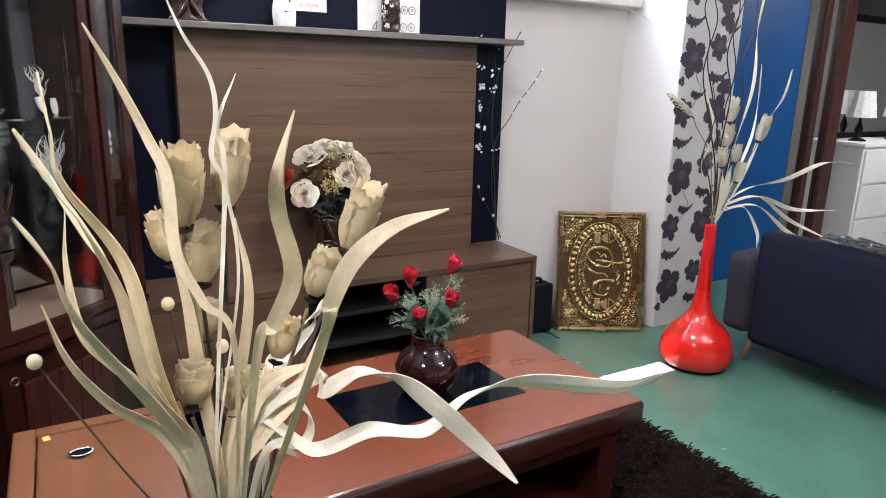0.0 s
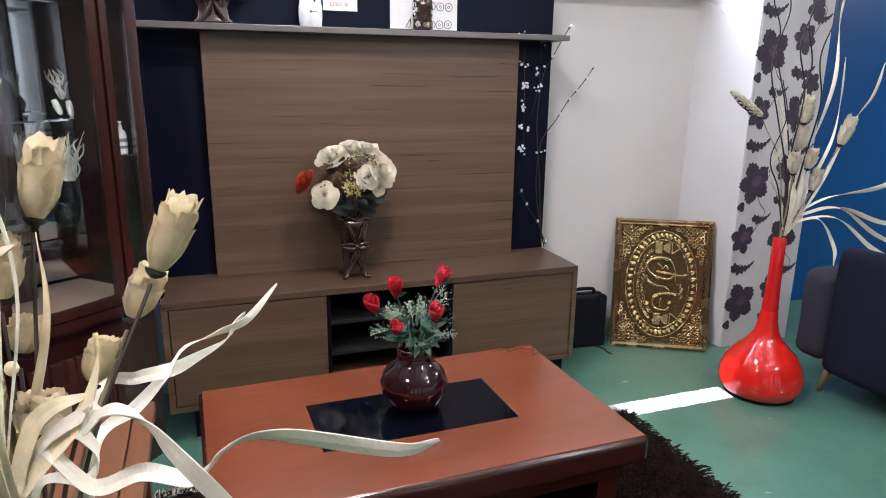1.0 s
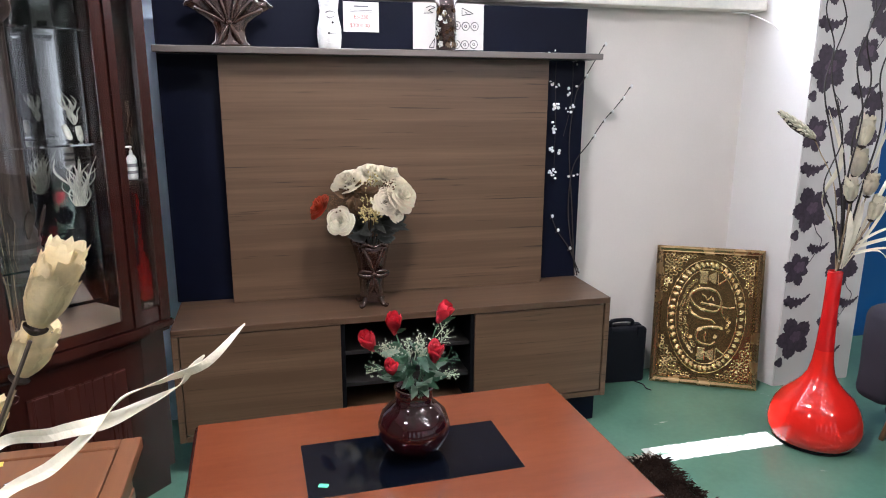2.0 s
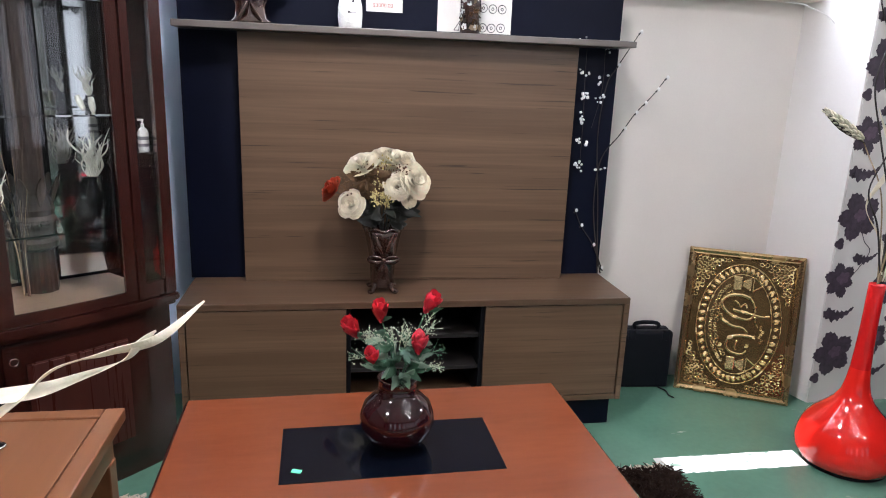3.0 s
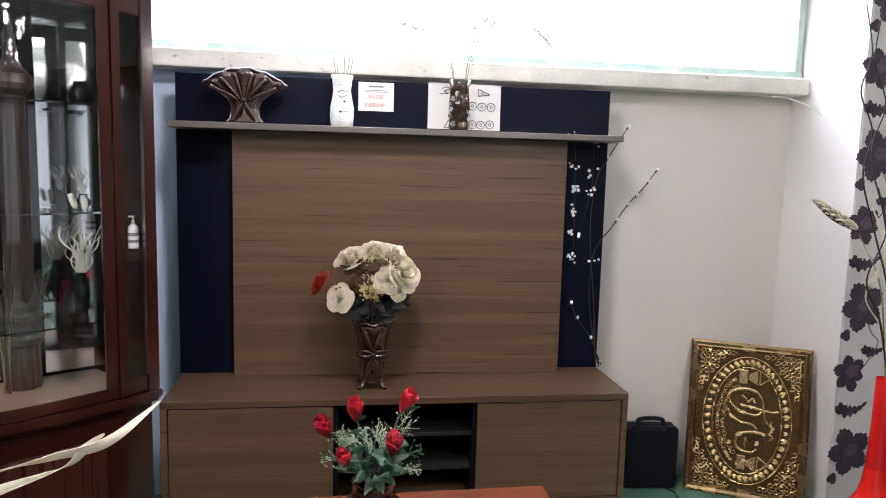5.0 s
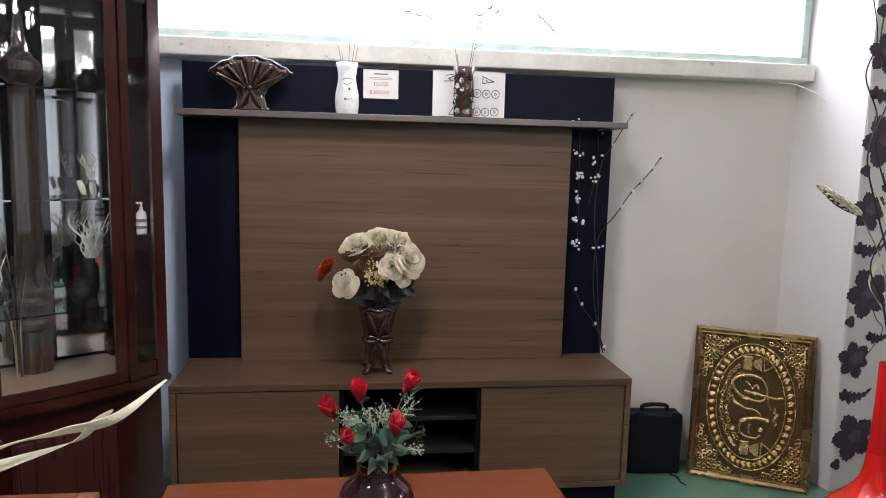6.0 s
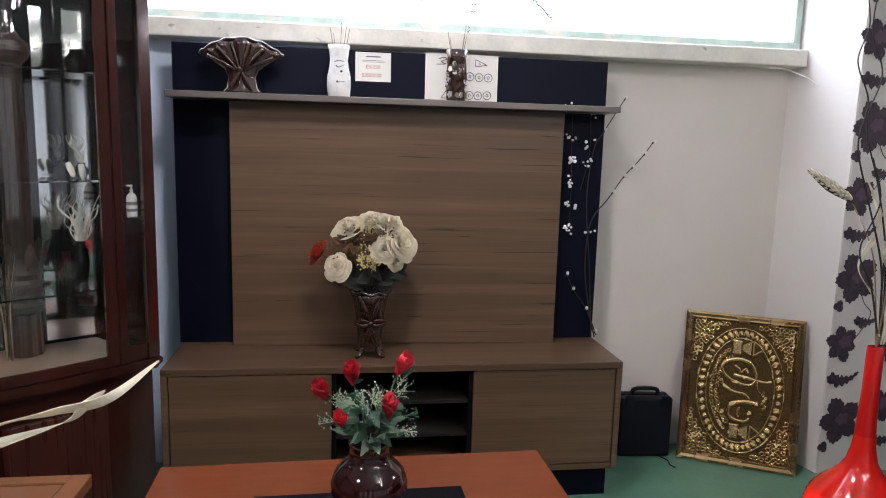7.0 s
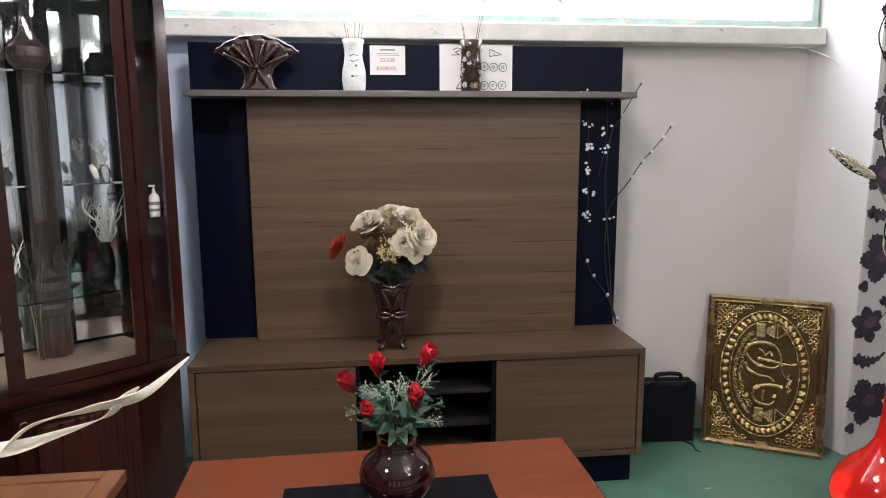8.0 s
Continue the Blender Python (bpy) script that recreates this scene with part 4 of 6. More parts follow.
def tulip(parent, base, tip, radius, seed, material):
    """A barrel of overlapping shaved petals with frayed edges, the shade of its open top painted as a dark core, on a
    dark calyx.
    """
    base, tip = Vector(base), Vector(tip)
    h = (tip - base).length
    ax = frame_axis(tip - base)
    rnd = random.Random(seed)
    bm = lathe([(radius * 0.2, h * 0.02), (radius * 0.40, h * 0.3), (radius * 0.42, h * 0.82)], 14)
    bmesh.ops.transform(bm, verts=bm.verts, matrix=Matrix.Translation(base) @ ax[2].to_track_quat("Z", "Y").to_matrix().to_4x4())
    head = part("tulip_head", bm, HUSK_HOLLOW, parent, "cream shaved-wood tulip, its hollow shaded by a dark core")
    for layer, (low, high, grow) in enumerate(((0.0, 1.0, 0.80), (0.0, 0.86, 0.90), (0.0, 0.66, 1.0))):
        for k in range(4):
            bm = bmesh.new()
            mid = k * 1.571 + layer * 0.8 + rnd.uniform(-0.15, 0.15)
            top = high * rnd.uniform(0.94, 1.03)
            rows = []
            for i in range(9):
                u = i / 8
                v = low + (top - low) * u
                body = radius * 0.67 * grow * (0.34 + 0.66 * math.sin(1.571 * min(1.0, 0.08 + v / 0.42))) * (1.0 - 0.10 * max(0.0, v - 0.45)) + radius * 0.10 * u ** 4
                wide = 0.98 * (0.72 + 0.28 * math.sin(math.pi * (0.15 + 0.7 * u)))
                row = []
                for j in range(9):
                    q = (j - 4) / 4
                    fray = rnd.uniform(-0.16, 0.16) if abs(q) == 1 else 0.0
                    lift = rnd.uniform(-0.045, 0.045) if i == 8 else 0.0
                    z = v - 0.05 * q * q * u + lift
                    th = mid + (q + fray) * wide
                    row.append(bm.verts.new(base + (body * (1 + 0.05 * (abs(q) == 1))) * (math.cos(th) * ax[0] + math.sin(th) * ax[1]) + z * h * ax[2]))
                rows.append(row)
            for p, q in zip(rows, rows[1:]):
                for j in range(8):
                    bm.faces.new((p[j], p[j + 1], q[j + 1], q[j]))
            part("petal", solid(bm, 0.0007), material, head, smooth=True)
    bm = bmesh.new()
    for k in range(5):
        petal(bm, base - ax[2] * 0.012, ax, k * 1.257, radius * 0.12, radius * 0.40, h * 0.10, radius * 0.5, 0.0, seed + k, 0.08)
    part("calyx", solid(bm), HUSK_HOLLOW, head)


def rose(parent, c, direction, r, seed, material, name="rose", tight=False):
    ax = frame_axis(direction)
    rnd = random.Random(seed)
    bm = bmesh.new()
    c = Vector(c) - ax[2] * r * (1.0 if tight else 0.6)
    layers = ((2, 0.12, 0.95), (3, 0.28, 1.00), (3, 0.46, 0.96), (4, 0.66, 0.82), (5, 0.86, 0.62), (5, 1.04, 0.34)) if not tight else ((2, 0.24, 1.95), (3, 0.46, 2.05), (3, 0.60, 2.0), (3, 0.66, 1.70))
    for n, rr, hh in layers:
        for k in range(n):
            petal(bm, c, ax, k * 6.283 / n + rr * 5 + rnd.uniform(-0.2, 0.2), r * 0.16, r * rr, r * hh * rnd.uniform(0.90, 1.06), r * (1.15 + 0.5 * rr), r * (0.42 * rr if rr > 0.2 and not tight else 0.10 * rr), seed * 17 + k + int(rr * 100), 0.10 if not tight else 0.012, 0.18 if not tight else 0.20)
    part(name, solid(bm, 0.0008), material, parent, smooth=True)


def leaf(parent, base, tip, width, material, seed=0, droop=0.2, name="leaf"):
    base, tip = Vector(base), Vector(tip)
    d = tip - base
    side = d.cross(Vector((0.1, -1, 0.3))).normalized()
    up = side.cross(d).normalized()
    bm = bmesh.new()
    prev = None
    n = 8
    for i in range(n + 1):
        u = i / n
        w = width * math.sin(math.pi * min(0.98, 0.06 + 0.94 * u)) ** 0.8 * (1 + 0.10 * math.sin(i * 2.6 + seed))
        c = base + d * u + up * (0.25 * d.length * math.sin(math.pi * u) * 0.5) - Vector((0, 0, droop * d.length * u * u))
        row = [bm.verts.new(c - side * w / 2 + up * w * 0.18), bm.verts.new(c), bm.verts.new(c + side * w / 2 + up * w * 0.18)]
        if prev:
            bm.faces.new((prev[0], prev[1], row[1], row[0]))
            bm.faces.new((prev[1], prev[2], row[2], row[1]))
        prev = row
    part(name, solid(bm, 0.0006), material, parent, smooth=True)


def sprig(parent, base, direction, length, material, seed, n=26, r=0.0030, name="filler_sprig", stem=None):
    rnd = random.Random(seed)
    ax = frame_axis(direction)
    bm = bmesh.new()
    base = Vector(base)
    end = base + ax[2] * length
    for i in range(n):
        u = rnd.uniform(0.35, 1.0)
        p = base.lerp(end, u) + ax[0] * rnd.gauss(0, 0.13 * length) + ax[1] * rnd.gauss(0, 0.13 * length)
        k = bmesh.ops.create_icosphere(bm, subdivisions=1, radius=r * rnd.uniform(0.7, 1.4), matrix=Matrix.Translation(p))
        if i % 3 == 0:
            q = base.lerp(end, u * 0.7)
            tube([q, p], 0.0006, 0.0005, 3, bm)
    tube([base, end], 0.0011, 0.0007, 4, bm)
    part(name, bm, material, parent)


# ---- red floor vase with dried flowers ----
RV = (2.672, -0.703, 0.0)
rv = thing("floor_vase", *RV, 0, "tall glossy red teardrop floor vase with slim neck", "vase")
part("belly", lathe([(0.143, 0.010), (0.172, 0.022), (0.187, 0.055), (0.190, 0.090), (0.182, 0.130), (0.166, 0.172), (0.139, 0.210), (0.101, 0.246), (0.074, 0.278), (0.054, 0.315), (0.043, 0.365), (0.037, 0.420)], 56, cap=False), RED, rv, smooth=True)
part("neck", lathe([(0.037, 0.420), (0.033, 0.500), (0.030, 0.600), (0.029, 0.765), (0.028, 0.767), (0.028, 0.700)], 40, cap=False), REDNECK, rv, "dark red neck", smooth=True)
part("foot", lathe([(0.130, 0.0), (0.160, 0.002), (0.164, 0.010), (0.145, 0.012)], 48), BLACK, rv, "black foot ring", smooth=True)
dry = thing("dried_arrangement", 2.690, -0.650, 0.74, 0, "dried twigs, cream tulips and ribbons in red vase", "dried flowers")


def wavy_twig(*spine):
    part("wavy_twig", tube(rel(spine, dry), 0.0042, 0.0022, 6), TWIG, dry, smooth=True)


def dry_ribbon(width, twist, *spine):
    part("ribbon_leaf", ribbon(rel(spine, dry), width, twist), SHAVEW, dry)


wavy_twig((2.700, -0.650, 0.760), (2.690, -0.630, 1.050), (2.620, -0.610, 1.300), (2.560, -0.600, 1.500), (2.580, -0.600, 1.660), (2.520, -0.600, 1.800), (2.550, -0.600, 1.930), (2.510, -0.600, 2.100))
wavy_twig((2.710, -0.650, 0.760), (2.700, -0.630, 1.100), (2.660, -0.600, 1.360), (2.600, -0.580, 1.580), (2.640, -0.580, 1.760), (2.580, -0.580, 1.920), (2.600, -0.580, 2.150))
wavy_twig((2.700, -0.650, 0.760), (2.670, -0.660, 1.120), (2.700, -0.660, 1.400), (2.640, -0.660, 1.600), (2.690, -0.660, 1.780), (2.660, -0.660, 1.960), (2.700, -0.660, 2.120))
wavy_twig((2.710, -0.650, 0.760), (2.730, -0.640, 1.060), (2.690, -0.640, 1.300), (2.740, -0.640, 1.520), (2.690, -0.640, 1.700), (2.750, -0.640, 1.880), (2.720, -0.640, 2.080))
wavy_twig((2.700, -0.650, 0.760), (2.750, -0.660, 1.100), (2.800, -0.660, 1.360), (2.760, -0.660, 1.560), (2.820, -0.660, 1.760), (2.780, -0.660, 2.000))
wavy_twig((2.700, -0.650, 0.760), (2.650, -0.640, 0.980), (2.600, -0.620, 1.120), (2.660, -0.620, 1.300), (2.610, -0.620, 1.460))
dry_ribbon(0.020, 0.56, (2.720, -0.660, 0.780), (2.800, -0.660, 0.980), (2.900, -0.660, 1.200), (2.915, -0.660, 1.380), (2.905, -0.660, 1.560))
dry_ribbon(0.022, 0.64, (2.720, -0.660, 0.780), (2.860, -0.670, 1.000), (2.970, -0.680, 1.260), (3.070, -0.690, 1.400), (3.110, -0.690, 1.540))
dry_ribbon(0.024, 0.96, (2.730, -0.660, 0.860), (2.900, -0.680, 0.940), (3.150, -0.720, 0.980), (3.400, -0.760, 1.060), (3.620, -0.800, 1.050))
dry_ribbon(0.022, 0.80, (2.730, -0.660, 0.860), (2.950, -0.700, 0.900), (3.200, -0.750, 0.820), (3.500, -0.800, 0.800))
dry_ribbon(0.020, 0.64, (2.730, -0.660, 0.850), (2.930, -0.720, 0.900), (3.100, -0.800, 0.780), (3.300, -0.900, 0.680))
dry_ribbon(0.021, 0.80, (2.720, -0.660, 0.840), (2.900, -0.740, 0.860), (3.020, -0.840, 0.740), (3.140, -0.940, 0.640), (3.200, -1.000, 0.500))
dry_ribbon(0.017, 0.48, (2.710, -0.660, 0.820), (2.800, -0.740, 0.860), (2.850, -0.800, 0.740), (2.840, -0.820, 0.660))
dry_ribbon(0.022, 0.80, (2.690, -0.660, 0.800), (2.690, -0.620, 0.930), (2.610, -0.610, 1.060), (2.680, -0.610, 1.220), (2.585, -0.610, 1.420))
dry_ribbon(0.017, 1.28, (2.710, -0.660, 0.780), (2.760, -0.660, 1.100), (2.860, -0.660, 1.450), (2.840, -0.660, 1.750), (2.900, -0.660, 2.050))
dry_ribbon(0.026, 0.16, (2.710, -0.660, 0.770), (2.735, -0.670, 0.920), (2.760, -0.670, 1.060))
dry_ribbon(0.024, 0.16, (2.700, -0.660, 0.770), (2.700, -0.680, 0.920), (2.690, -0.680, 1.020))
for i, (b, t, r) in enumerate((((2.72, -0.66, 1.28), (2.735, -0.66, 1.40), 0.042), ((2.71, -0.66, 1.16), (2.72, -0.66, 1.275), 0.044), ((2.77, -0.67, 1.08), (2.79, -0.67, 1.17), 0.040), ((2.69, -0.67, 1.06), (2.68, -0.67, 1.16), 0.038), ((2.93, -0.68, 1.18), (2.985, -0.68, 1.31), 0.040), ((2.80, -0.68, 0.98), (2.83, -0.68, 1.08), 0.036))):
    b, t = rel((b, t), dry)
    tulip(dry, b, t, r, 40 + i, SHAVEW)
    part("flower_stem", tube([(0, 0, 0.02), (b[0] * 0.5, b[1] * 0.6, b[2] * 0.5), b], 0.004, 0.003, 6), STEMB, dry)
ear = bmesh.new()
e0, e1 = Vector(rel([(2.632, -0.50, 1.305)], dry)[0]), Vector(rel([(2.467, -0.482, 1.405)], dry)[0])
rnd = random.Random(3)
for i in range(58):
    u = i / 58
    p = e0.lerp(e1, u)
    a = i * 2.4
    off = Vector((0.15 * math.cos(a), math.sin(a), math.cos(a))) * 0.011 * (0.35 + math.sin(math.pi * min(1, 0.1 + u * 0.92)))
    m = Matrix.Translation(p + off) @ ((e1 - e0).normalized() * 1.4 + off.normalized() * 0.6).to_track_quat("Z", "Y").to_matrix().to_4x4() @ Matrix.Diagonal((0.0075, 0.006, 0.017, 1))
    bmesh.ops.create_icosphere(ear, subdivisions=1, radius=1, matrix=m)
part("wheat_ear", ear, SHAVEW, dry, "cream dried ear with brown husk")
part("wheat_husk", ribbon([e0 + Vector((0.02, 0.0, -0.02)), e0.lerp(e1, 0.5) + Vector((0, 0, -0.021)), e1 + Vector((-0.012, 0, 0.004))], 0.022, 0.05, (0, -0.5, -1)), HUSK_HOLLOW, dry)
part("wheat_stem", tube([(0, 0, 0.02), (-0.03, 0.03, 0.35), tuple(e0 + Vector((0.04, 0, -0.06))), tuple(e0)], 0.003, 0.0025, 6), STEMB, dry)

dry.matrix_world = pose(RV[0], RV[1], 0.748)

# ---- sofa ----
sofa = thing("sofa", 3.36, -1.62, 0.0, 0, "navy velvet sofa with slate arm on tapered legs", "sofa")


def cushion(x0, x1, y0, y1, z0, z1, r, puff=0.0, seed=0):
    bm = box(x0, x1, y0, y1, z0, z1, r, seg=4)
    bmesh.ops.subdivide_edges(bm, edges=[e for e in bm.edges if e.calc_length() > 0.12], cuts=5, use_grid_fill=True)
    for v in bm.verts:
        n = noise.noise(v.co * 5 + Vector((seed, 0, 0)))
        v.co += v.normal * (puff * n)
    return bm


part("backrest", cushion(-0.475, -0.345, -0.95, 0.795, 0.135, 0.745, 0.045, 0.006), SOFA, sofa, smooth=True)
part("end_arm", cushion(-0.46, 0.32, 0.80, 0.975, 0.16, 0.600, 0.055, 0.006, 2), SOFA2, sofa, "slate grey velvet arm", smooth=True)
part("seat_base", cushion(-0.345, 0.40, -0.95, 0.775, 0.14, 0.36, 0.04, 0.004, 1), SOFA, sofa, smooth=True)
part("seat_cushion", cushion(-0.335, 0.38, -0.92, -0.08, 0.36, 0.53, 0.05, 0.012, 3), SOFA2, sofa, smooth=True)
part("seat_cushion", cushion(-0.335, 0.38, -0.07, 0.77, 0.36, 0.53, 0.05, 0.012, 4), SOFA2, sofa, smooth=True)
part("loose_cushion", cushion(-0.30, 0.22, 0.02, 0.66, 0.50, 0.665, 0.06, 0.03, 5), SOFA2, sofa, "crumpled slate cushion", smooth=True)
part("loose_cushion", cushion(-0.30, 0.22, -0.74, -0.08, 0.50, 0.665, 0.06, 0.03, 6), SOFA2, sofa, "crumpled slate cushion", smooth=True)
for x, y, dx, dy in ((-0.37, 0.80, -0.03, 0.03), (0.30, 0.80, 0.03, 0.03), (-0.37, -0.85, -0.03, -0.03), (0.30, -0.85, 0.03, -0.03)):
    part("leg", tube([(x + dx, y + dy, 0.0), (x, y, 0.165)], 0.011, 0.022, 10), LEGW, sofa, "tapered beech leg", smooth=True)

WRAP = glass("clear_plastic_wrap", (0.96, 0.96, 0.97), 0.12)
wrap = thing("plastic_wrap", 2.95, -1.75, 0.755, 0, "crumpled clear plastic wrap lying over the sofa back", "plastic sheet")
bm = bmesh.new()
rows = []
for i in range(46):
    y = -0.62 + 1.24 * i / 45
    row = []
    for j in range(13):
        x = -0.062 + 0.30 * j / 12
        z = 0.010 - 0.9 * max(0.0, x - 0.07) + 0.030 * abs(noise.noise(Vector((x * 16, y * 14, 0.3)))) + 0.022 * abs(noise.noise(Vector((x * 30, y * 34, 4.1))))
        row.append(bm.verts.new((x, y + 0.012 * noise.noise(Vector((x * 20, y * 9, 2.0))), z)))
    rows.append(row)
for p, q in zip(rows, rows[1:]):
    for j in range(12):
        bm.faces.new((p[j], p[j + 1], q[j + 1], q[j]))
bmesh.ops.solidify(bm, geom=bm.faces[:], thickness=0.0006)
part("sheet", bm, WRAP, wrap)

# ---- tulips in a vase on the side table ----
TV = (-0.04, -2.11, 0.563)
tv = thing("table_vase", *TV, 0, "dark green glass vase on the side table", "vase")
part("body", lathe([(0.050, 0), (0.058, 0.006), (0.070, 0.06), (0.062, 0.16), (0.040, 0.235), (0.046, 0.275), (0.041, 0.275), (0.035, 0.235), (0.050, 0.15)], 32, cap=False), VASEG, tv, smooth=True)
bun = thing("wooden_tulips", TV[0], TV[1], 0.82, 0, "cream shaved-wood tulips with curled ribbon leaves", "dried flowers")
HEADS = (((-0.008, -2.019, 1.290), (0.014, -1.995, 1.394), 0.036),
         ((-0.070, -2.050, 1.274), (-0.066, -2.055, 1.380), 0.040),
         ((-0.050, -2.050, 1.196), (-0.041, -2.045, 1.275), 0.034),
         ((-0.082, -2.040, 1.226), (-0.092, -2.025, 1.292), 0.034),
         ((-0.046, -2.015, 1.105), (-0.037, -1.996, 1.154), 0.031),
         ((-0.080, -2.100, 1.048), (-0.072, -2.090, 1.105), 0.034),
         ((0.136, -2.102, 1.232), (0.178, -2.095, 1.324), 0.035),
         ((0.098, -2.059, 1.157), (0.130, -2.051, 1.222), 0.032),
         ((0.042, -2.064, 1.074), (0.064, -2.056, 1.131), 0.030),
         ((-0.028, -2.100, 1.026), (-0.021, -2.090, 1.082), 0.031),
         ((0.003, -2.120, 1.030), (-0.003, -2.110, 1.090), 0.032))
for i, (b, t, r) in enumerate(HEADS):
    b, t = rel((b, t), bun)
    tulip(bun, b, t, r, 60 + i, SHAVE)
    part("flower_stem", tube([(0.006 * math.cos(i), 0.006 * math.sin(i), -0.08), (b[0] * 0.45, b[1] * 0.5, b[2] * 0.45), tuple(Vector(b) - 0.02 * (Vector(t) - Vector(b)).normalized())], 0.0035, 0.0026, 6), STEMB if i % 2 else HUSK_HOLLOW, bun)
def shaving(material, width, twist, *spine):
    """A curled strip of shaved wood from the bunch's heart, or on its own, along a few bends."""
    root = [(0, 0, -0.05)] if width > 0 else []
    part("ribbon_leaf", ribbon(root + rel(spine, bun), abs(width), twist), material, bun)


shaving(SHAVE, 0.015, 0.15, (-0.042, -2.195, 1.144), (-0.072, -2.181, 1.209), (-0.094, -2.155, 1.265), (-0.094, -2.127, 1.346), (-0.107, -2.102, 1.387), (-0.133, -2.091, 1.452), (-0.163, -2.093, 1.514))
shaving(SHAVE, 0.022, 0.25, (-0.028, -2.236, 1.151), (-0.013, -2.258, 1.199), (-0.001, -2.297, 1.265), (-0.020, -2.318, 1.338), (-0.029, -2.360, 1.388), (-0.014, -2.360, 1.435))
shaving(SHAVE, 0.018, 0.20, (-0.001, -2.367, 1.201), (0.004, -2.395, 1.262), (0.019, -2.411, 1.306), (0.047, -2.435, 1.339), (0.076, -2.481, 1.361))
shaving(SHAVE, 0.025, 0.35, (-0.086, -2.130, 0.986), (-0.136, -2.148, 1.114), (-0.156, -2.166, 1.227), (-0.186, -2.184, 1.310), (-0.209, -2.202, 1.360), (-0.233, -2.220, 1.411))
shaving(SHAVE, 0.025, 0.30, (-0.086, -2.120, 0.972), (-0.122, -2.126, 1.109), (-0.146, -2.132, 1.249), (-0.199, -2.138, 1.347), (-0.205, -2.144, 1.403), (-0.210, -2.150, 1.462))
shaving(SHAVE, 0.026, 0.30, (-0.081, -2.130, 0.960), (-0.123, -2.160, 1.066), (-0.197, -2.190, 1.204), (-0.218, -2.220, 1.282), (-0.241, -2.250, 1.335))
shaving(SHAVE, 0.023, 0.25, (-0.082, -2.140, 0.966), (-0.142, -2.130, 1.093), (-0.194, -2.120, 1.164), (-0.205, -2.110, 1.244), (-0.200, -2.100, 1.312))
shaving(SHAVE, 0.026, 0.40, (-0.073, -2.100, 0.948), (-0.097, -2.084, 1.021), (-0.143, -2.068, 1.135), (-0.159, -2.052, 1.221), (-0.181, -2.036, 1.270), (-0.215, -2.020, 1.339))
shaving(SHAVE, 0.023, 0.15, (-0.044, -2.150, 0.952), (-0.018, -2.157, 1.053), (0.010, -2.163, 1.088), (0.060, -2.170, 1.104))
shaving(SHAVEW, 0.030, 0.55, (-0.026, -2.150, 1.004), (0.054, -2.186, 1.090), (0.057, -2.221, 1.090), (0.087, -2.257, 1.120), (0.122, -2.293, 1.120), (0.155, -2.329, 1.093), (0.204, -2.364, 1.040), (0.225, -2.400, 1.012))
shaving(SHAVEW, 0.030, 0.55, (-0.018, -2.150, 1.026), (0.049, -2.193, 0.994), (0.109, -2.236, 1.028), (0.167, -2.279, 1.035), (0.205, -2.321, 1.092), (0.255, -2.364, 1.119), (0.364, -2.407, 1.107), (0.399, -2.440, 1.130))
shaving(SHAVEW, -0.029, 0.45, (0.010, -2.080, 0.860), (0.037, -2.030, 1.039), (0.080, -1.919, 1.007), (0.124, -1.829, 0.975), (0.165, -1.763, 0.966), (0.217, -1.688, 0.964), (0.241, -1.658, 0.984), (0.262, -1.633, 0.997))
shaving(SHAVEW, -0.031, 0.55, (0.015, -2.080, 0.850), (0.032, -2.023, 0.965), (0.072, -1.926, 0.959), (0.112, -1.852, 0.974), (0.148, -1.792, 0.998), (0.202, -1.710, 0.988), (0.265, -1.629, 0.980), (0.336, -1.550, 1.026))
shaving(SHAVEW, 0.006, 0.10, (-0.059, -2.120, 0.955), (-0.018, -2.117, 1.206), (-0.027, -2.114, 1.331), (-0.040, -2.111, 1.369), (-0.032, -2.109, 1.415), (-0.036, -2.106, 1.460), (-0.063, -2.103, 1.509), (-0.081, -2.100, 1.556))
shaving(SHAVEW, 0.006, 0.10, (-0.059, -2.120, 0.955), (-0.027, -2.113, 1.331), (-0.031, -2.107, 1.401), (-0.004, -2.100, 1.465))
shaving(SHAVEW, 0.022, 0.60, (-0.012, -2.180, 0.994), (0.042, -2.175, 0.995), (0.054, -2.170, 1.028), (0.030, -2.165, 1.061), (0.007, -2.160, 1.054), (0.014, -2.155, 0.996), (0.041, -2.150, 0.962))
shaving(SHAVE, 0.026, 0.20, (-0.077, -2.140, 0.948), (-0.093, -2.147, 1.021), (-0.122, -2.153, 1.077), (-0.137, -2.160, 1.120))
shaving(SHAVE, 0.024, 0.25, (-0.044, -2.150, 0.944), (-0.015, -2.162, 1.007), (0.042, -2.175, 1.078), (0.070, -2.188, 1.147), (0.074, -2.200, 1.188))
shaving(SHAVE, 0.022, 0.20, (-0.089, -2.130, 0.946), (-0.122, -2.122, 1.024), (-0.174, -2.115, 1.072), (-0.214, -2.108, 1.135), (-0.234, -2.100, 1.205))
shaving(SHAVE, 0.024, 0.30, (-0.053, -2.120, 0.928), (-0.069, -2.105, 1.073), (-0.076, -2.090, 1.176), (-0.087, -2.075, 1.233), (-0.102, -2.060, 1.303))
shaving(SHAVE, 0.016, 0.20, (-0.053, -2.120, 0.928), (0.001, -2.085, 1.162), (-0.003, -2.050, 1.278))
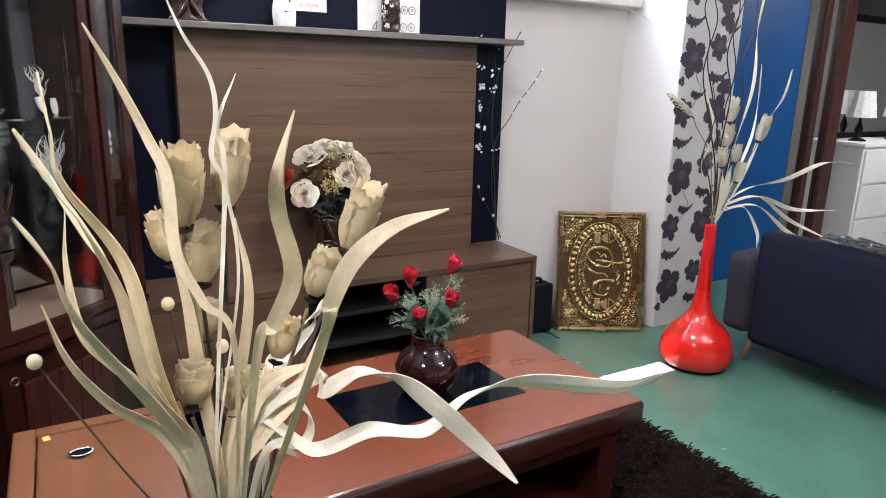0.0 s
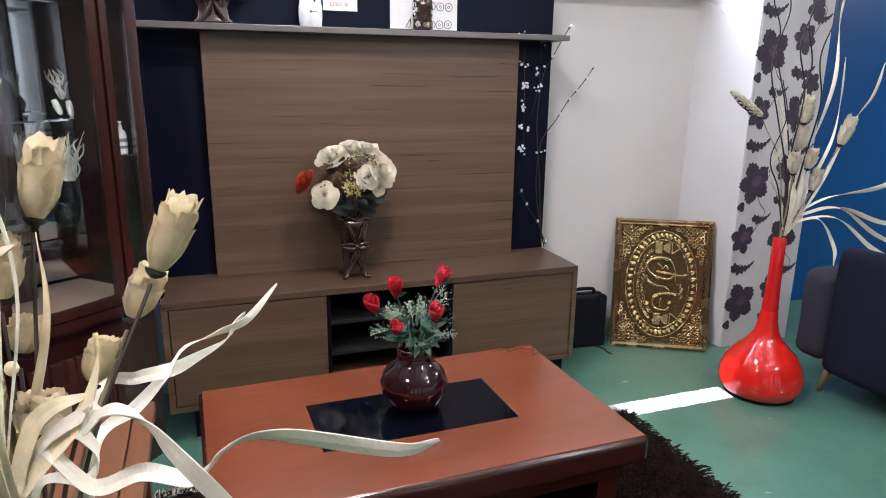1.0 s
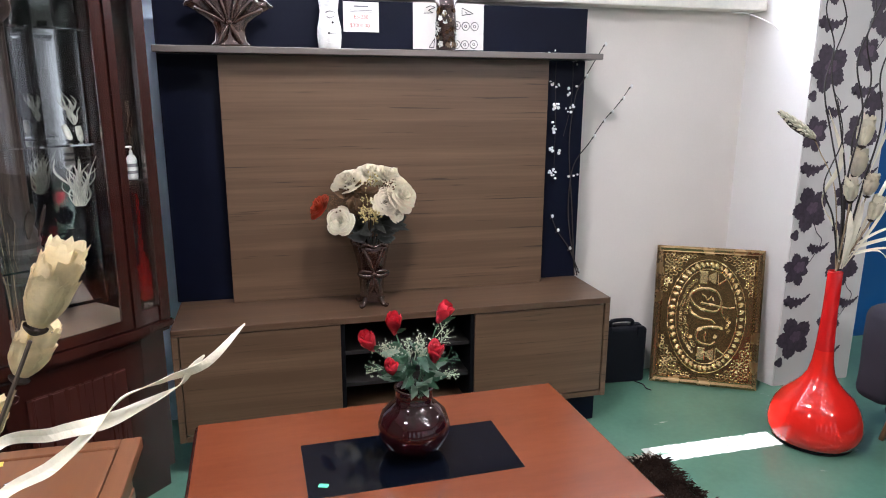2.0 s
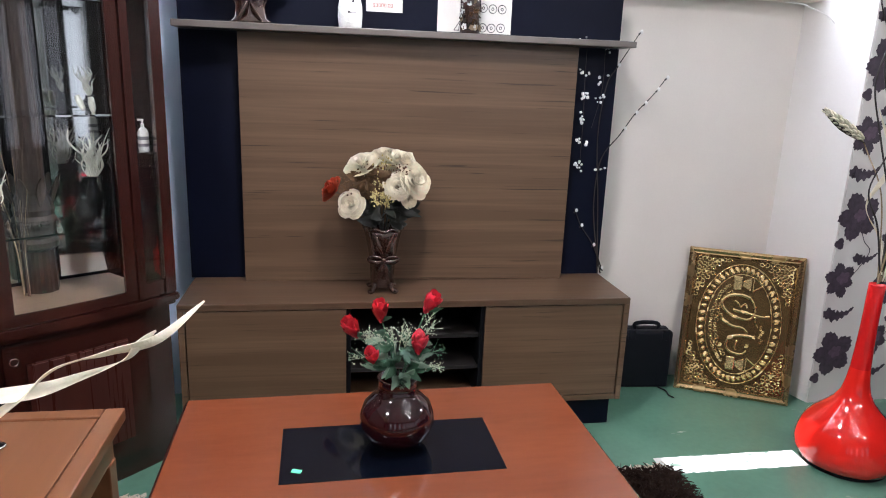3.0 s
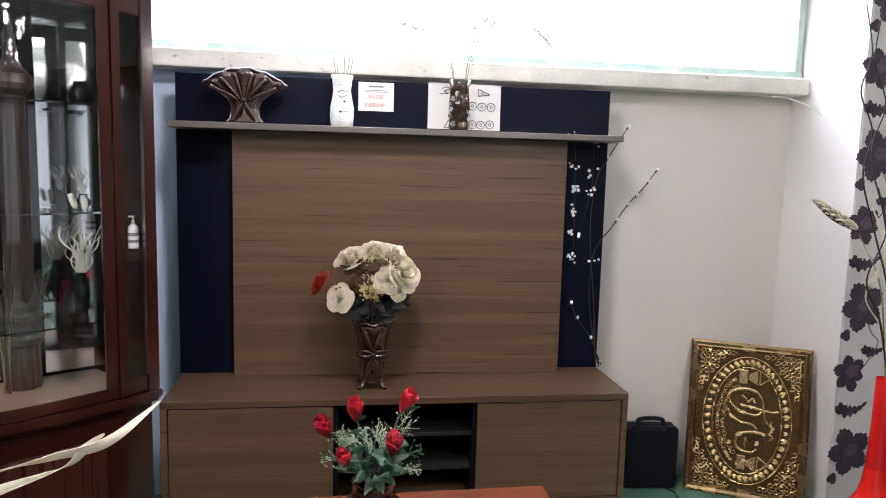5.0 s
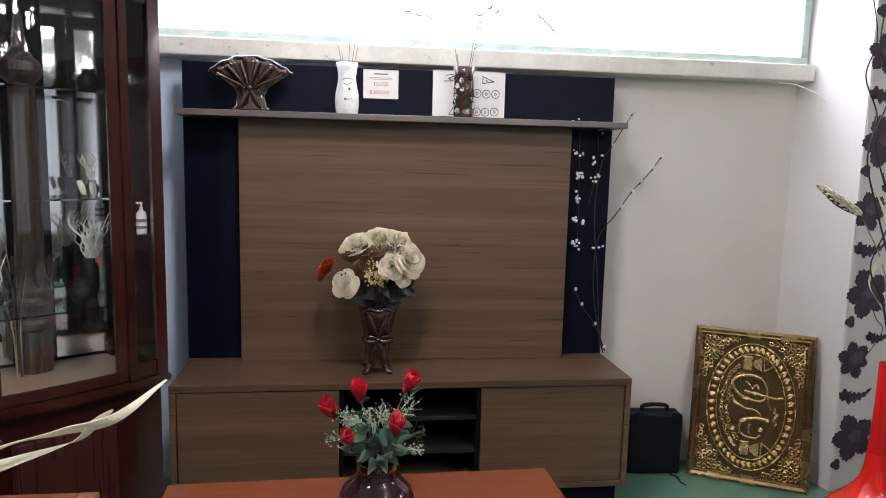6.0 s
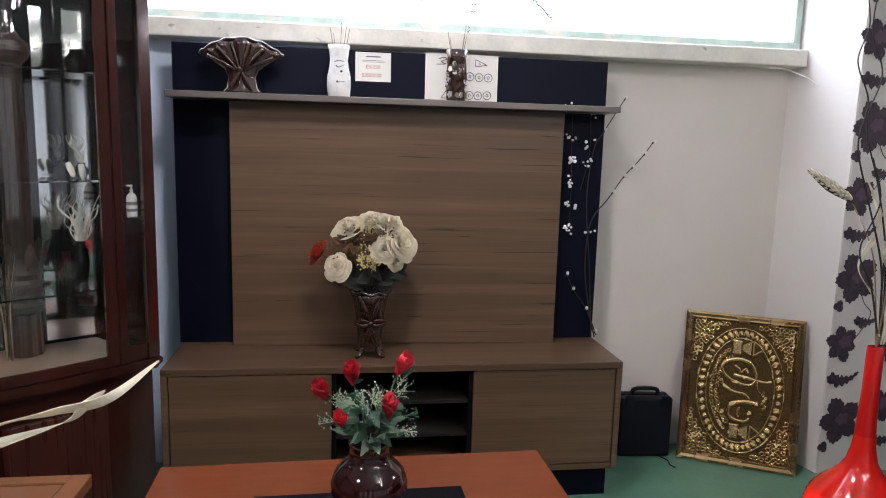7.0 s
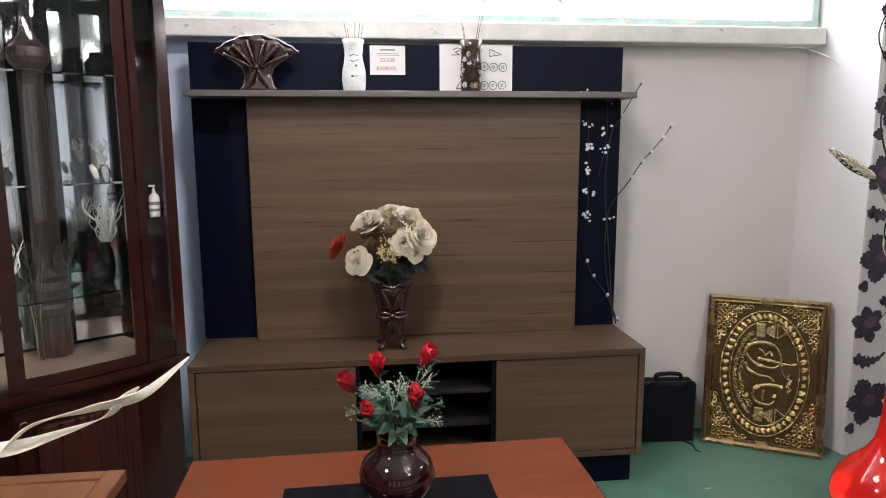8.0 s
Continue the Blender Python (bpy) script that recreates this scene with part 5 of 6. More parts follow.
for i, p in enumerate(((-0.248, -2.100, 1.138), (-0.144, -2.100, 1.170), (-0.095, -2.050, 1.170), (-0.039, -2.100, 1.119), (-0.125, -2.120, 1.100))):
    p = rel([p], bun)[0]
    bm = bmesh.new()
    bmesh.ops.create_icosphere(bm, subdivisions=2, radius=0.0085, matrix=Matrix.Translation(p) @ Matrix.Diagonal((1, 1, 1.15, 1)))
    part("seed_ball", bm, SHAVE, bun, smooth=True)
    part("seed_stem", tube([(0, 0, -0.05), (p[0] * 0.5, p[1] * 0.5, p[2] * 0.35), p], 0.0018, 0.0013, 5), HUSK_HOLLOW, bun)

# ---- oxblood vase with red roses on the coffee table ----
rvz = thing("round_vase", 0.766, -1.185, 0.4795, 0, "oxblood glazed round vase on the table glass", "vase")
part("body", lathe([(0.052, 0), (0.060, 0.003), (0.088, 0.030), (0.103, 0.065), (0.104, 0.085), (0.092, 0.118), (0.068, 0.142), (0.054, 0.152), (0.052, 0.190), (0.056, 0.196), (0.049, 0.196), (0.046, 0.155)], 48, cap=False), OXBLOOD, rvz, smooth=True)
rb = thing("red_rose_bouquet", 0.766, -1.185, 0.66, 0, "red fabric roses with green leaves and pale sprigs", "flowers")
for i, (c, d, r) in enumerate((((0.640, -1.185, 0.840), (-0.5, -0.3, 1), 0.035), ((0.718, -1.15, 0.872), (-0.1, -0.2, 1), 0.034), ((0.850, -1.19, 0.908), (0.45, -0.1, 0.8), 0.033), ((0.814, -1.245, 0.814), (0.08, -0.2, 1), 0.033), ((0.690, -1.262, 0.790), (-0.2, -0.5, 0.9), 0.028))):
    c = rel([(c[0], c[1], c[2] - 0.019)], rb)[0]
    rose(rb, c, d, r, 5 + i, REDP, "red_rose", True)
    part("stem", tube([(0, 0, -0.02), (c[0] * 0.45, c[1] * 0.5, c[2] * 0.5), tuple(Vector(c) - Vector(d).normalized() * 0.02)], 0.0028, 0.0022, 6), LEAFG, rb)
    leaf(rb, Vector(c) - Vector(d).normalized() * 0.024, Vector(c) + Vector((0.03, -0.02, -0.004)), 0.014, LEAFG, i, 0.1, "sepal")
rnd = random.Random(21)
for i in range(58):
    a = rnd.uniform(0, 6.28)
    el = rnd.uniform(-0.15, 0.9)
    l = rnd.uniform(0.040, 0.070)
    b = Vector((0.036 * math.cos(a), 0.036 * math.sin(a), 0.035 + rnd.uniform(0, 0.085)))
    leaf(rb, b, b + l * Vector((math.cos(a) * math.cos(el), math.sin(a) * math.cos(el), math.sin(el))), rnd.uniform(0.018, 0.032), LEAFG if i % 3 else LEAFP, i, 0.25)
for i, (x, z, dx, dz) in enumerate(((-0.05, 0.07, -1.0, 0.25), (-0.05, 0.09, -0.9, -0.15), (-0.01, 0.09, -0.15, 1), (0.01, 0.08, 0.25, 1), (0.045, 0.08, 0.95, 0.25), (0.05, 0.12, 0.6, 0.9), (0.06, 0.15, 0.55, 0.8), (-0.03, 0.09, -0.6, 0.9), (0.0, 0.05, 0.1, -0.5), (-0.04, 0.10, -0.9, 0.7), (0.0, 0.10, 0.1, 0.7), (0.04, 0.06, 0.9, -0.1))):
    sprig(rb, (x, -0.012 * (i % 3), z), (dx, -0.05 if i != 8 else -0.5, dz), 0.085 if i != 8 else 0.06, BERRY if i % 4 else LEAFG, 50 + i, 42, 0.0020)

# ---- bronze bow vase with cream roses on the console ----
bv = thing("bow_vase", 0.795, -0.215, 0.612, 0, "bronze vase with moulded bow and scroll feet", "vase")
part("body", lathe([(0.036, 0.022), (0.040, 0.03), (0.041, 0.08), (0.044, 0.13), (0.050, 0.18), (0.058, 0.23), (0.067, 0.272), (0.060, 0.272), (0.048, 0.20)], 40, cap=False, wob=lambda a, z: 1 + 0.05 * math.cos(8 * a) * (0.4 + z)), BRONZE, bv, smooth=True)
part("collar", tube([((0.066 + 0.003 * math.cos(9 * i)) * math.cos(i * 0.3927), (0.066 + 0.003 * math.cos(9 * i)) * math.sin(i * 0.3927), 0.270 + 0.006 * math.sin(i * 3)) for i in range(17)], 0.006, None, 7, None, 3), BRONZE, bv, smooth=True)
for k in range(4):
    a = math.pi / 4 + k * math.pi / 2
    part("foot", tube([(0.036 * math.cos(a), 0.036 * math.sin(a), 0.040), (0.046 * math.cos(a), 0.046 * math.sin(a), 0.016), (0.060 * math.cos(a), 0.060 * math.sin(a), 0.008), (0.066 * math.cos(a), 0.066 * math.sin(a), 0.016)], 0.010, 0.007, 8), BRONZE, bv, smooth=True)
for sx in (-1, 1):
    part("bow_loop", ribbon([(0, -0.052, 0.150), (sx * 0.022, -0.058, 0.160), (sx * 0.046, -0.044, 0.150), (sx * 0.024, -0.056, 0.138), (0, -0.052, 0.148)], 0.022, 0.0, (0, -1, 0), 0.006), BRONZE, bv, smooth=True)
    part("bow_tail", ribbon([(0, -0.050, 0.146), (sx * 0.010, -0.050, 0.10), (sx * 0.022, -0.044, 0.045)], 0.020, 0.0, (0, -1, 0), 0.006), BRONZE, bv, smooth=True)
    part("drape", ribbon([(0, -0.052, 0.152), (sx * 0.016, -0.060, 0.20), (sx * 0.036, -0.058, 0.262)], 0.016, 0.0, (0, -1, 0), 0.005), BRONZE, bv, smooth=True)
bm = bmesh.new()
bmesh.ops.create_icosphere(bm, subdivisions=2, radius=0.010, matrix=Matrix.Translation((0, -0.056, 0.149)))
part("bow_knot", bm, BRONZE, bv, smooth=True)
bv.matrix_world = pose(0.795, -0.215, 0.612) @ Matrix.Diagonal((1.18, 1.18, 1.0, 1.0))
cb = thing("cream_rose_bouquet", 0.795, -0.215, 0.87, 0, "cream roses with gold filler and one rust rose", "flowers")
for i, (c, d, r, m) in enumerate((((0.700, -0.24, 1.150), (-0.45, -0.5, 1), 0.056, CREAMP), ((0.800, -0.20, 1.175), (0.0, -0.3, 1), 0.056, CREAMP), ((0.880, -0.22, 1.160), (0.5, -0.4, 1), 0.058, CREAMP),
                                  ((0.925, -0.27, 1.085), (0.7, -0.9, 0.5), 0.060, CREAMP), ((0.845, -0.30, 1.065), (0.2, -1, 0.4), 0.046, CREAMP), ((0.660, -0.29, 0.990), (-0.5, -0.9, 0.35), 0.047, CREAMP),
                                  ((0.895, -0.29, 1.010), (0.5, -0.9, 0.1), 0.030, CREAMP), ((0.580, -0.25, 1.048), (-1, -0.3, 0.7), 0.044, RUST), ((0.760, -0.12, 1.12), (-0.2, 0.6, 1), 0.055, CREAMP), ((0.89, -0.12, 1.08), (0.5, 0.7, 0.7), 0.055, CREAMP))):
    c = rel([c], cb)[0]
    rose(cb, c, d, r * 0.92, 80 + i, m, "rose")
    part("stem", tube([(0, 0, -0.05), (c[0] * 0.4, c[1] * 0.5, c[2] * 0.5), tuple(Vector(c) - Vector(d).normalized() * r * 0.5)], 0.003, 0.0024, 6), LEAFD, cb)
for i, (x, y, z, m) in enumerate(((0.755, -0.29, 1.03, GOLDB), (0.80, -0.30, 1.02, GOLDB), (0.775, -0.28, 1.06, GOLDB), (0.82, -0.28, 1.05, GOLDB), (0.74, -0.26, 1.09, BROWNF), (0.78, -0.26, 1.12, BROWNF), (0.70, -0.27, 1.07, BROWNF), (0.82, -0.25, 1.10, BROWNF), (0.63, -0.26, 1.06, BROWNF), (0.86, -0.27, 1.12, BROWNF), (0.72, -0.25, 1.12, BROWNF), (0.79, -0.27, 1.145, GOLDB))):
    p = Vector(rel([(x, y, z)], cb)[0])
    sprig(cb, p * 0.55, p, p.length * 0.55, m, 120 + i, 46, 0.0034)
for i in range(26):
    a = rnd.uniform(0, 6.28)
    b = Vector((0.04 * math.cos(a), 0.04 * math.sin(a), 0.02 + rnd.uniform(0, 0.09)))
    l = rnd.uniform(0.08, 0.16)
    el = rnd.uniform(0.0, 0.85)
    leaf(cb, b, b + l * Vector((math.cos(a) * math.cos(el), math.sin(a) * math.cos(el) * 0.7, math.sin(el))), rnd.uniform(0.035, 0.06), LEAFD, i, 0.3)

for i in range(20):
    a = rnd.uniform(0, 6.28)
    b = Vector((rnd.uniform(-0.10, 0.05), -0.05 + rnd.uniform(-0.03, 0.03), 0.15 + rnd.uniform(0, 0.10)))
    l = rnd.uniform(0.05, 0.08)
    leaf(cb, b, b + l * Vector((math.cos(a), -0.5, abs(math.sin(a)))), rnd.uniform(0.022, 0.036), BROWNF, i, 0.2, "brown_leaf")

# ---- things on the shelf ----
SZ = 1.652
fan = thing("fan_vase", 0.286, -0.085, SZ, 0, "brown glazed fan-shaped vase with moulded bow", "vase")
bm = bmesh.new()
prof = ((0.0, 0.078, 0.036), (0.010, 0.076, 0.036), (0.020, 0.064, 0.031), (0.060, 0.056, 0.029), (0.090, 0.066, 0.030), (0.115, 0.100, 0.032), (0.138, 0.138, 0.034), (0.150, 0.160, 0.035))
rings = []
n = 48
for z, w, d in prof:
    v = z / 0.150
    ring = []
    for i in range(n):
        a = 2 * math.pi * i / n
        x, y = w * math.cos(a), d * math.sin(a) * (1 + 0.22 * v * math.cos(12 * a))
        arch = 0.058 * v * v * (1 - (x / w) ** 2) + 0.004 * v * math.cos(14 * a)
        ring.append(bm.verts.new((x, y, z + arch)))
    rings.append(ring)
for a, b in zip(rings, rings[1:]):
    for i in range(n):
        bm.faces.new((a[i], a[(i + 1) % n], b[(i + 1) % n], b[i]))
bm.faces.new(rings[0][::-1])
bm.faces.new(rings[-1])
part("body", bm, BRONZE, fan, smooth=True)
part("rim", tube([(0.160 * math.cos(a), -0.030 * math.sin(a), 0.150 + 0.058 * (1 - math.cos(a) ** 2) + 0.003 * math.sin(14 * a)) for a in [math.pi * i / 18 for i in range(19)]], 0.006, None, 6, None, 3), BRONZE, fan, smooth=True)
for q in (-62, -38, -14, 14, 38, 62):
    s, c = math.sin(radians(q)), math.cos(radians(q))
    part("pleat", tube([(0.02 * s, -0.034, 0.088), (0.07 * s, -0.042, 0.090 + 0.045 * c), (0.14 * s, -0.036, 0.088 + 0.105 * c)], 0.006, 0.009, 6), BRONZE, fan, smooth=True)
for sx in (-1, 1):
    part("bow_tail", ribbon([(0, -0.042, 0.086), (sx * 0.020, -0.042, 0.05), (sx * 0.046, -0.040, 0.010)], 0.018, 0.0, (0, -1, 0), 0.006), BRONZE, fan, smooth=True)
bm = bmesh.new()
bmesh.ops.create_icosphere(bm, subdivisions=2, radius=0.012, matrix=Matrix.Translation((0, -0.042, 0.088)))
part("bow_knot", bm, BRONZE, fan, smooth=True)

wv = thing("white_vase", 0.664, -0.085, SZ, 0, "white ceramic waisted vase with thin sticks", "vase")
part("body", lathe([(0.040, 0), (0.044, 0.006), (0.048, 0.045), (0.047, 0.080), (0.039, 0.115), (0.035, 0.145), (0.040, 0.185), (0.044, 0.204), (0.038, 0.204), (0.032, 0.150)], 36, cap=False), WHITEC, wv, smooth=True)
for x, z, r in ((0.010, 0.098, 0.0045), (-0.006, 0.058, 0.0045)):
    bm = bmesh.new()
    bmesh.ops.create_icosphere(bm, subdivisions=2, radius=r, matrix=Matrix.Translation((x, -0.0455 if z > 0.08 else -0.0465, z)))
    part("dark_dot", bm, INK, wv, smooth=True)
for i, (z, a0) in enumerate(((0.165, 0.3), (0.135, 0.1), (0.100, 0.35), (0.056, 0.3), (0.024, 0.2), (0.120, 0.5))):
    part("moulded_sprig", tube([(-0.022 + 0.006 * i % 0.02, -0.041 - 0.004 * (z < 0.1), z), (0.0, -0.045 - 0.003 * (z < 0.1), z + 0.006 * math.sin(i)), (0.022, -0.038 - 0.005 * (z < 0.1), z + 0.01 * a0)], 0.0022, 0.0012, 5), GREYINK if i % 2 else WHITEC, wv, smooth=True)


def sticks(parent, z, ends):
    for x, y, h in ends:
        part("stick", tube([(x * 0.2, y * 0.2, z - 0.10), (x, y, z + h)], 0.0016, 0.0012, 5), STEMB, parent)


sticks(wv, 0.20, ((-0.035, 0.0, 0.07), (-0.022, 0.01, 0.05), (0.010, 0.0, 0.09), (0.030, -0.01, 0.08), (0.042, 0.01, 0.07)))
dv = thing("relief_vase", 1.141, -0.095, SZ, 0, "dark bronze vase with flower relief and sticks", "vase")
part("body", lathe([(0.036, 0), (0.040, 0.004), (0.042, 0.06), (0.044, 0.10), (0.040, 0.150), (0.038, 0.172), (0.046, 0.204), (0.040, 0.206), (0.032, 0.170)], 36, cap=False), BRONZE, dv, smooth=True)
rnd = random.Random(9)
for i in range(48):
    a, z = -math.pi / 2 + rnd.uniform(-1.6, 1.6), rnd.uniform(0.02, 0.165)
    bm = flower_print(rnd.uniform(0.009, 0.014), 5, i)
    bmesh.ops.solidify(bm, geom=bm.faces[:], thickness=0.003)
    part("relief_flower", bm, (GOLDD, STEMB, HUSK_HOLLOW, WHITEC)[i % 4], dv, at=pose(0.0435 * math.cos(a), 0.0435 * math.sin(a), z, 0, 0, math.degrees(a) + 90))
sticks(dv, 0.20, ((-0.040, 0.0, 0.08), (-0.030, 0.01, 0.06), (0.032, 0.0, 0.09), (0.044, 0.0, 0.10), (0.040, 0.01, 0.13)))
part("curly_wire", tube([(0.048 + 0.004 * math.cos(i * 1.6), 0.004 * math.sin(i * 1.6), 0.27 + 0.006 * i) for i in range(26)], 0.0009, None, 5, None, 3), TWIG, dv)


def written(name, text, size, x, z, y, material, parent):
    cu = bpy.data.curves.new(name, "FONT")
    cu.body, cu.size, cu.align_x = text, size, "CENTER"
    me = bpy.data.meshes.new_from_object(bpy.data.objects.new(name, cu))
    me.materials.append(material)
    ob = new(name, me)
    ob.parent = parent
    ob.matrix_basis = pose(x, y, z, 90, 0, 0)
    return ob


card = thing("price_card", 0.8035, -0.003, 1.7275, 0, "white printed price card on the backing board", "sign")
part("sheet", box(-0.0735, 0.0735, -0.0015, 0.0, 0.0, 0.118, 0), SHEET, card)
part("logo_bar", box(-0.030, 0.030, -0.0022, -0.0016, 0.098, 0.103, 0), GREYINK, card)
part("logo_line", box(-0.045, 0.045, -0.0022, -0.0016, 0.084, 0.086, 0), GREYINK, card)
part("logo_line", box(-0.045, 0.050, -0.0022, -0.0016, 0.078, 0.0795, 0), GREYINK, card)
written("print", "ES-230", 0.022, 0.0, 0.052, -0.0018, REDINK, card)
written("print", "$3000.00", 0.022, -0.006, 0.018, -0.0018, REDINK, card)

draw = thing("paper_drawing", 1.178, -0.003, 1.664, 0, "white paper with loose black pen doodles", "paper")
part("sheet", box(-0.156, 0.156, -0.0016, 0.0, 0.0, 0.19, 0), SHEET, draw)
DY = -0.0028
for cx, cz in ((0.035, 0.100), (0.075, 0.098), (0.115, 0.098), (0.035, 0.022), (0.072, 0.022), (0.112, 0.024)):
    part("pen_loop", tube([(cx + 0.017 * math.cos(a), DY, cz + 0.017 * math.sin(a)) for a in [i * 0.6283 for i in range(11)]], 0.0016, None, 4, None, 2), INK, draw)
    part("pen_loop", tube([(cx + 0.005 * math.cos(a), DY, cz + 0.006 * math.sin(a)) for a in [i * 1.256 for i in range(6)]], 0.0014, None, 4, None, 2), INK, draw)
for pts in ([(0.058, 0.142), (0.058, 0.172), (0.108, 0.150), (0.058, 0.142)], [(-0.10, 0.168), (-0.08, 0.176), (-0.06, 0.170), (-0.09, 0.158), (-0.07, 0.148), (-0.108, 0.146)], [(-0.086, 0.008), (-0.062, 0.045), (-0.066, 0.008), (-0.086, 0.008)], [(0.073, 0.156), (0.080, 0.150)]):
    bm = bmesh.new()
    for p, q in zip(pts, pts[1:]):
        tube([(p[0], DY, p[1]), (q[0], DY, q[1])], 0.0016, None, 4, bm)
    part("pen_line", bm, INK, draw)

# ---- blossom garland and twigs on the board ----
gar = thing("blossom_garland", 1.70, -0.02, 1.652, 0, "string of white artificial blossoms hanging from shelf", "garland")
rnd = random.Random(17)
part("cord", tube([(-0.035, -0.02, 0.0), (-0.030, -0.01, -0.13), (-0.022, -0.01, -0.33), (-0.020, -0.01, -0.54)], 0.0012, None, 5), TWIG, gar)
part("cord", tube([(0.045, -0.02, 0.0), (0.055, -0.01, -0.15), (0.045, -0.01, -0.25), (0.020, -0.01, -0.36)], 0.0012, None, 5), TWIG, gar)
for x, z, n in ((-0.045, -0.005, 3), (0.045, -0.008, 2), (-0.038, -0.13, 4), (0.062, -0.145, 1), (-0.028, -0.225, 5), (0.048, -0.24, 3), (-0.026, -0.325, 4), (-0.022, -0.430, 4), (-0.022, -0.530, 5), (0.068, -0.545, 2), (0.035, -0.17, 1)):
    for k in range(2 * n):
        bm = bmesh.new()
        p = Vector((x + rnd.gauss(0, 0.013), -0.014 + rnd.gauss(0, 0.004), z + rnd.gauss(0, 0.010)))
        bmesh.ops.create_icosphere(bm, subdivisions=2, radius=rnd.uniform(0.004, 0.0078), matrix=Matrix.Translation(p) @ Matrix.Diagonal((1, 0.8, rnd.uniform(0.7, 1.2), 1)))
        part("blossom", bm, BUD, gar, smooth=True)
tw = thing("blossom_twig", 1.83, -0.02, 0.614, 0, "thin bare twig with white buds behind console", "twig")


def budded(pts, buds, r=0.0032):
    pts = rel(pts, tw)
    part("stem", tube(pts, r, r * 0.6, 5), TWIG, tw)
    line = smooth_line(pts, 8)
    for u in buds:
        p = line[int(u * (len(line) - 1))]
        bm = bmesh.new()
        bmesh.ops.create_icosphere(bm, subdivisions=2, radius=0.0082, matrix=Matrix.Translation(p + Vector((0.004, -0.004, 0.002))) @ Matrix.Diagonal((0.8, 0.8, 1.1, 1)))
        part("bud", bm, BUD, tw, smooth=True)
        part("bud_husk", tube([p - Vector((0.006, 0, 0.010)), p + Vector((0.002, 0, 0.001))], 0.0045, 0.002, 6), TWIG, tw)


budded([(1.835, -0.01, 0.616), (1.80, -0.012, 0.75), (1.77, -0.012, 0.95), (1.783, -0.015, 1.148), (1.86, -0.02, 1.263), (1.925, -0.02, 1.36), (1.999, -0.02, 1.442), (2.059, -0.02, 1.526)], (0.61, 0.72, 0.80, 0.90, 0.995))
budded([(1.82, -0.008, 0.618), (1.79, -0.01, 0.95), (1.76, -0.01, 1.25), (1.775, -0.02, 1.47), (1.815, -0.02, 1.548), (1.867, -0.02, 1.635), (1.913, -0.02, 1.71)], (0.70, 0.86, 0.995))
budded([(1.84, -0.02, 0.630), (1.785, -0.012, 0.754), (1.718, -0.012, 0.846), (1.681, -0.012, 0.925)], (0.05, 0.35, 0.68, 0.98))

# ---- small loose bits ----
bit = part("paper_tag", box(-0.013, 0.013, -0.008, 0.008, 0.0, 0.0015, 0.0005), GREENTAG, at=pose(0.496, -1.311, 0.4797, 0, 0, -20))
tagged(bit, "small bright green tag on black glass", "tag")
bit = part("paper_tag", box(-0.008, 0.008, -0.012, 0.012, 0.0, 0.0015, 0.0005), YELLOWTAG, at=pose(-0.301, -1.145, 0.5605, 0, 0, 12))
tagged(bit, "small yellow tag on the side table", "tag")
dish = thing("small_dish", -0.227, -1.262, 0.5605, 0, "small shiny oval dish on the side table", "dish")
part("rim", tube([(0.026 * math.cos(a), 0.017 * math.sin(a), 0.005) for a in [i * 0.5236 for i in range(13)]], 0.003, None, 6, None, 2), CHROME, dish, smooth=True)
part("bowl", lathe([(0.018, 0.0), (0.024, 0.004)], 20), BLACK, dish)

# ---- beyond the pier ----
pan = thing("blue_panel", 4.13, 0.32, 0.0, 0, "tall glossy blue door panel", "panel")
part("leaf", box(-0.70, 0.62, -0.02, 0.02, 0.0, 2.25, 0.004), BLUE, pan)
part("top_rail", box(-0.70, 0.62, -0.024, 0.02, 2.255, 2.40, 0.004), WHITE, pan)
cur = thing("plum_curtain", 3.42, 0.05, 0.0, 0, "narrow plum curtain beside the wallpaper pier", "curtain")
bm = bmesh.new()
cols = [(bm.verts.new((-0.05 + 0.012 * i, 0.02 * math.sin(i * 1.3), 0.02)), bm.verts.new((-0.05 + 0.012 * i, 0.018 * math.sin(i * 1.3), 2.2))) for i in range(14)]
for a, b in zip(cols, cols[1:]):
    bm.faces.new((a[0], b[0], b[1], a[1]))
bmesh.ops.solidify(bm, geom=bm.faces[:], thickness=0.002)
part("cloth", bm, PLUM, cur, smooth=True)
wr = thing("mirrored_wardrobe", 5.16, 0.42, 0.0, 0, "dark red wooden wardrobe with narrow mirror strips", "wardrobe")
part("body", box(-0.38, 0.38, 0.03, 0.55, 0.0, 2.3, 0.006), DKMAH, wr)
for a, b in ((-0.38, -0.24), (-0.03, 0.05), (0.22, 0.38)):
    part("post", box(a, b, -0.02, 0.03, 0.0, 2.3, 0.01), DKMAH, wr)
for a, b in ((-0.24, -0.03), (0.05, 0.22)):
    part("mirror_strip", box(a, b, 0.018, 0.026, 0.1, 2.2, 0.002), MIRROR, wr, "mirror strip")
dr = thing("white_dresser", 6.14, 0.45, 0.0, 0, "white painted dresser beside the wardrobe", "dresser")
part("top", box(-0.56, 0.75, -0.27, 0.27, 0.985, 1.02, 0.006), WHITE, dr)
part("body", box(-0.54, 0.73, -0.25, 0.26, 0.05, 0.985, 0.006), WHITE, dr)
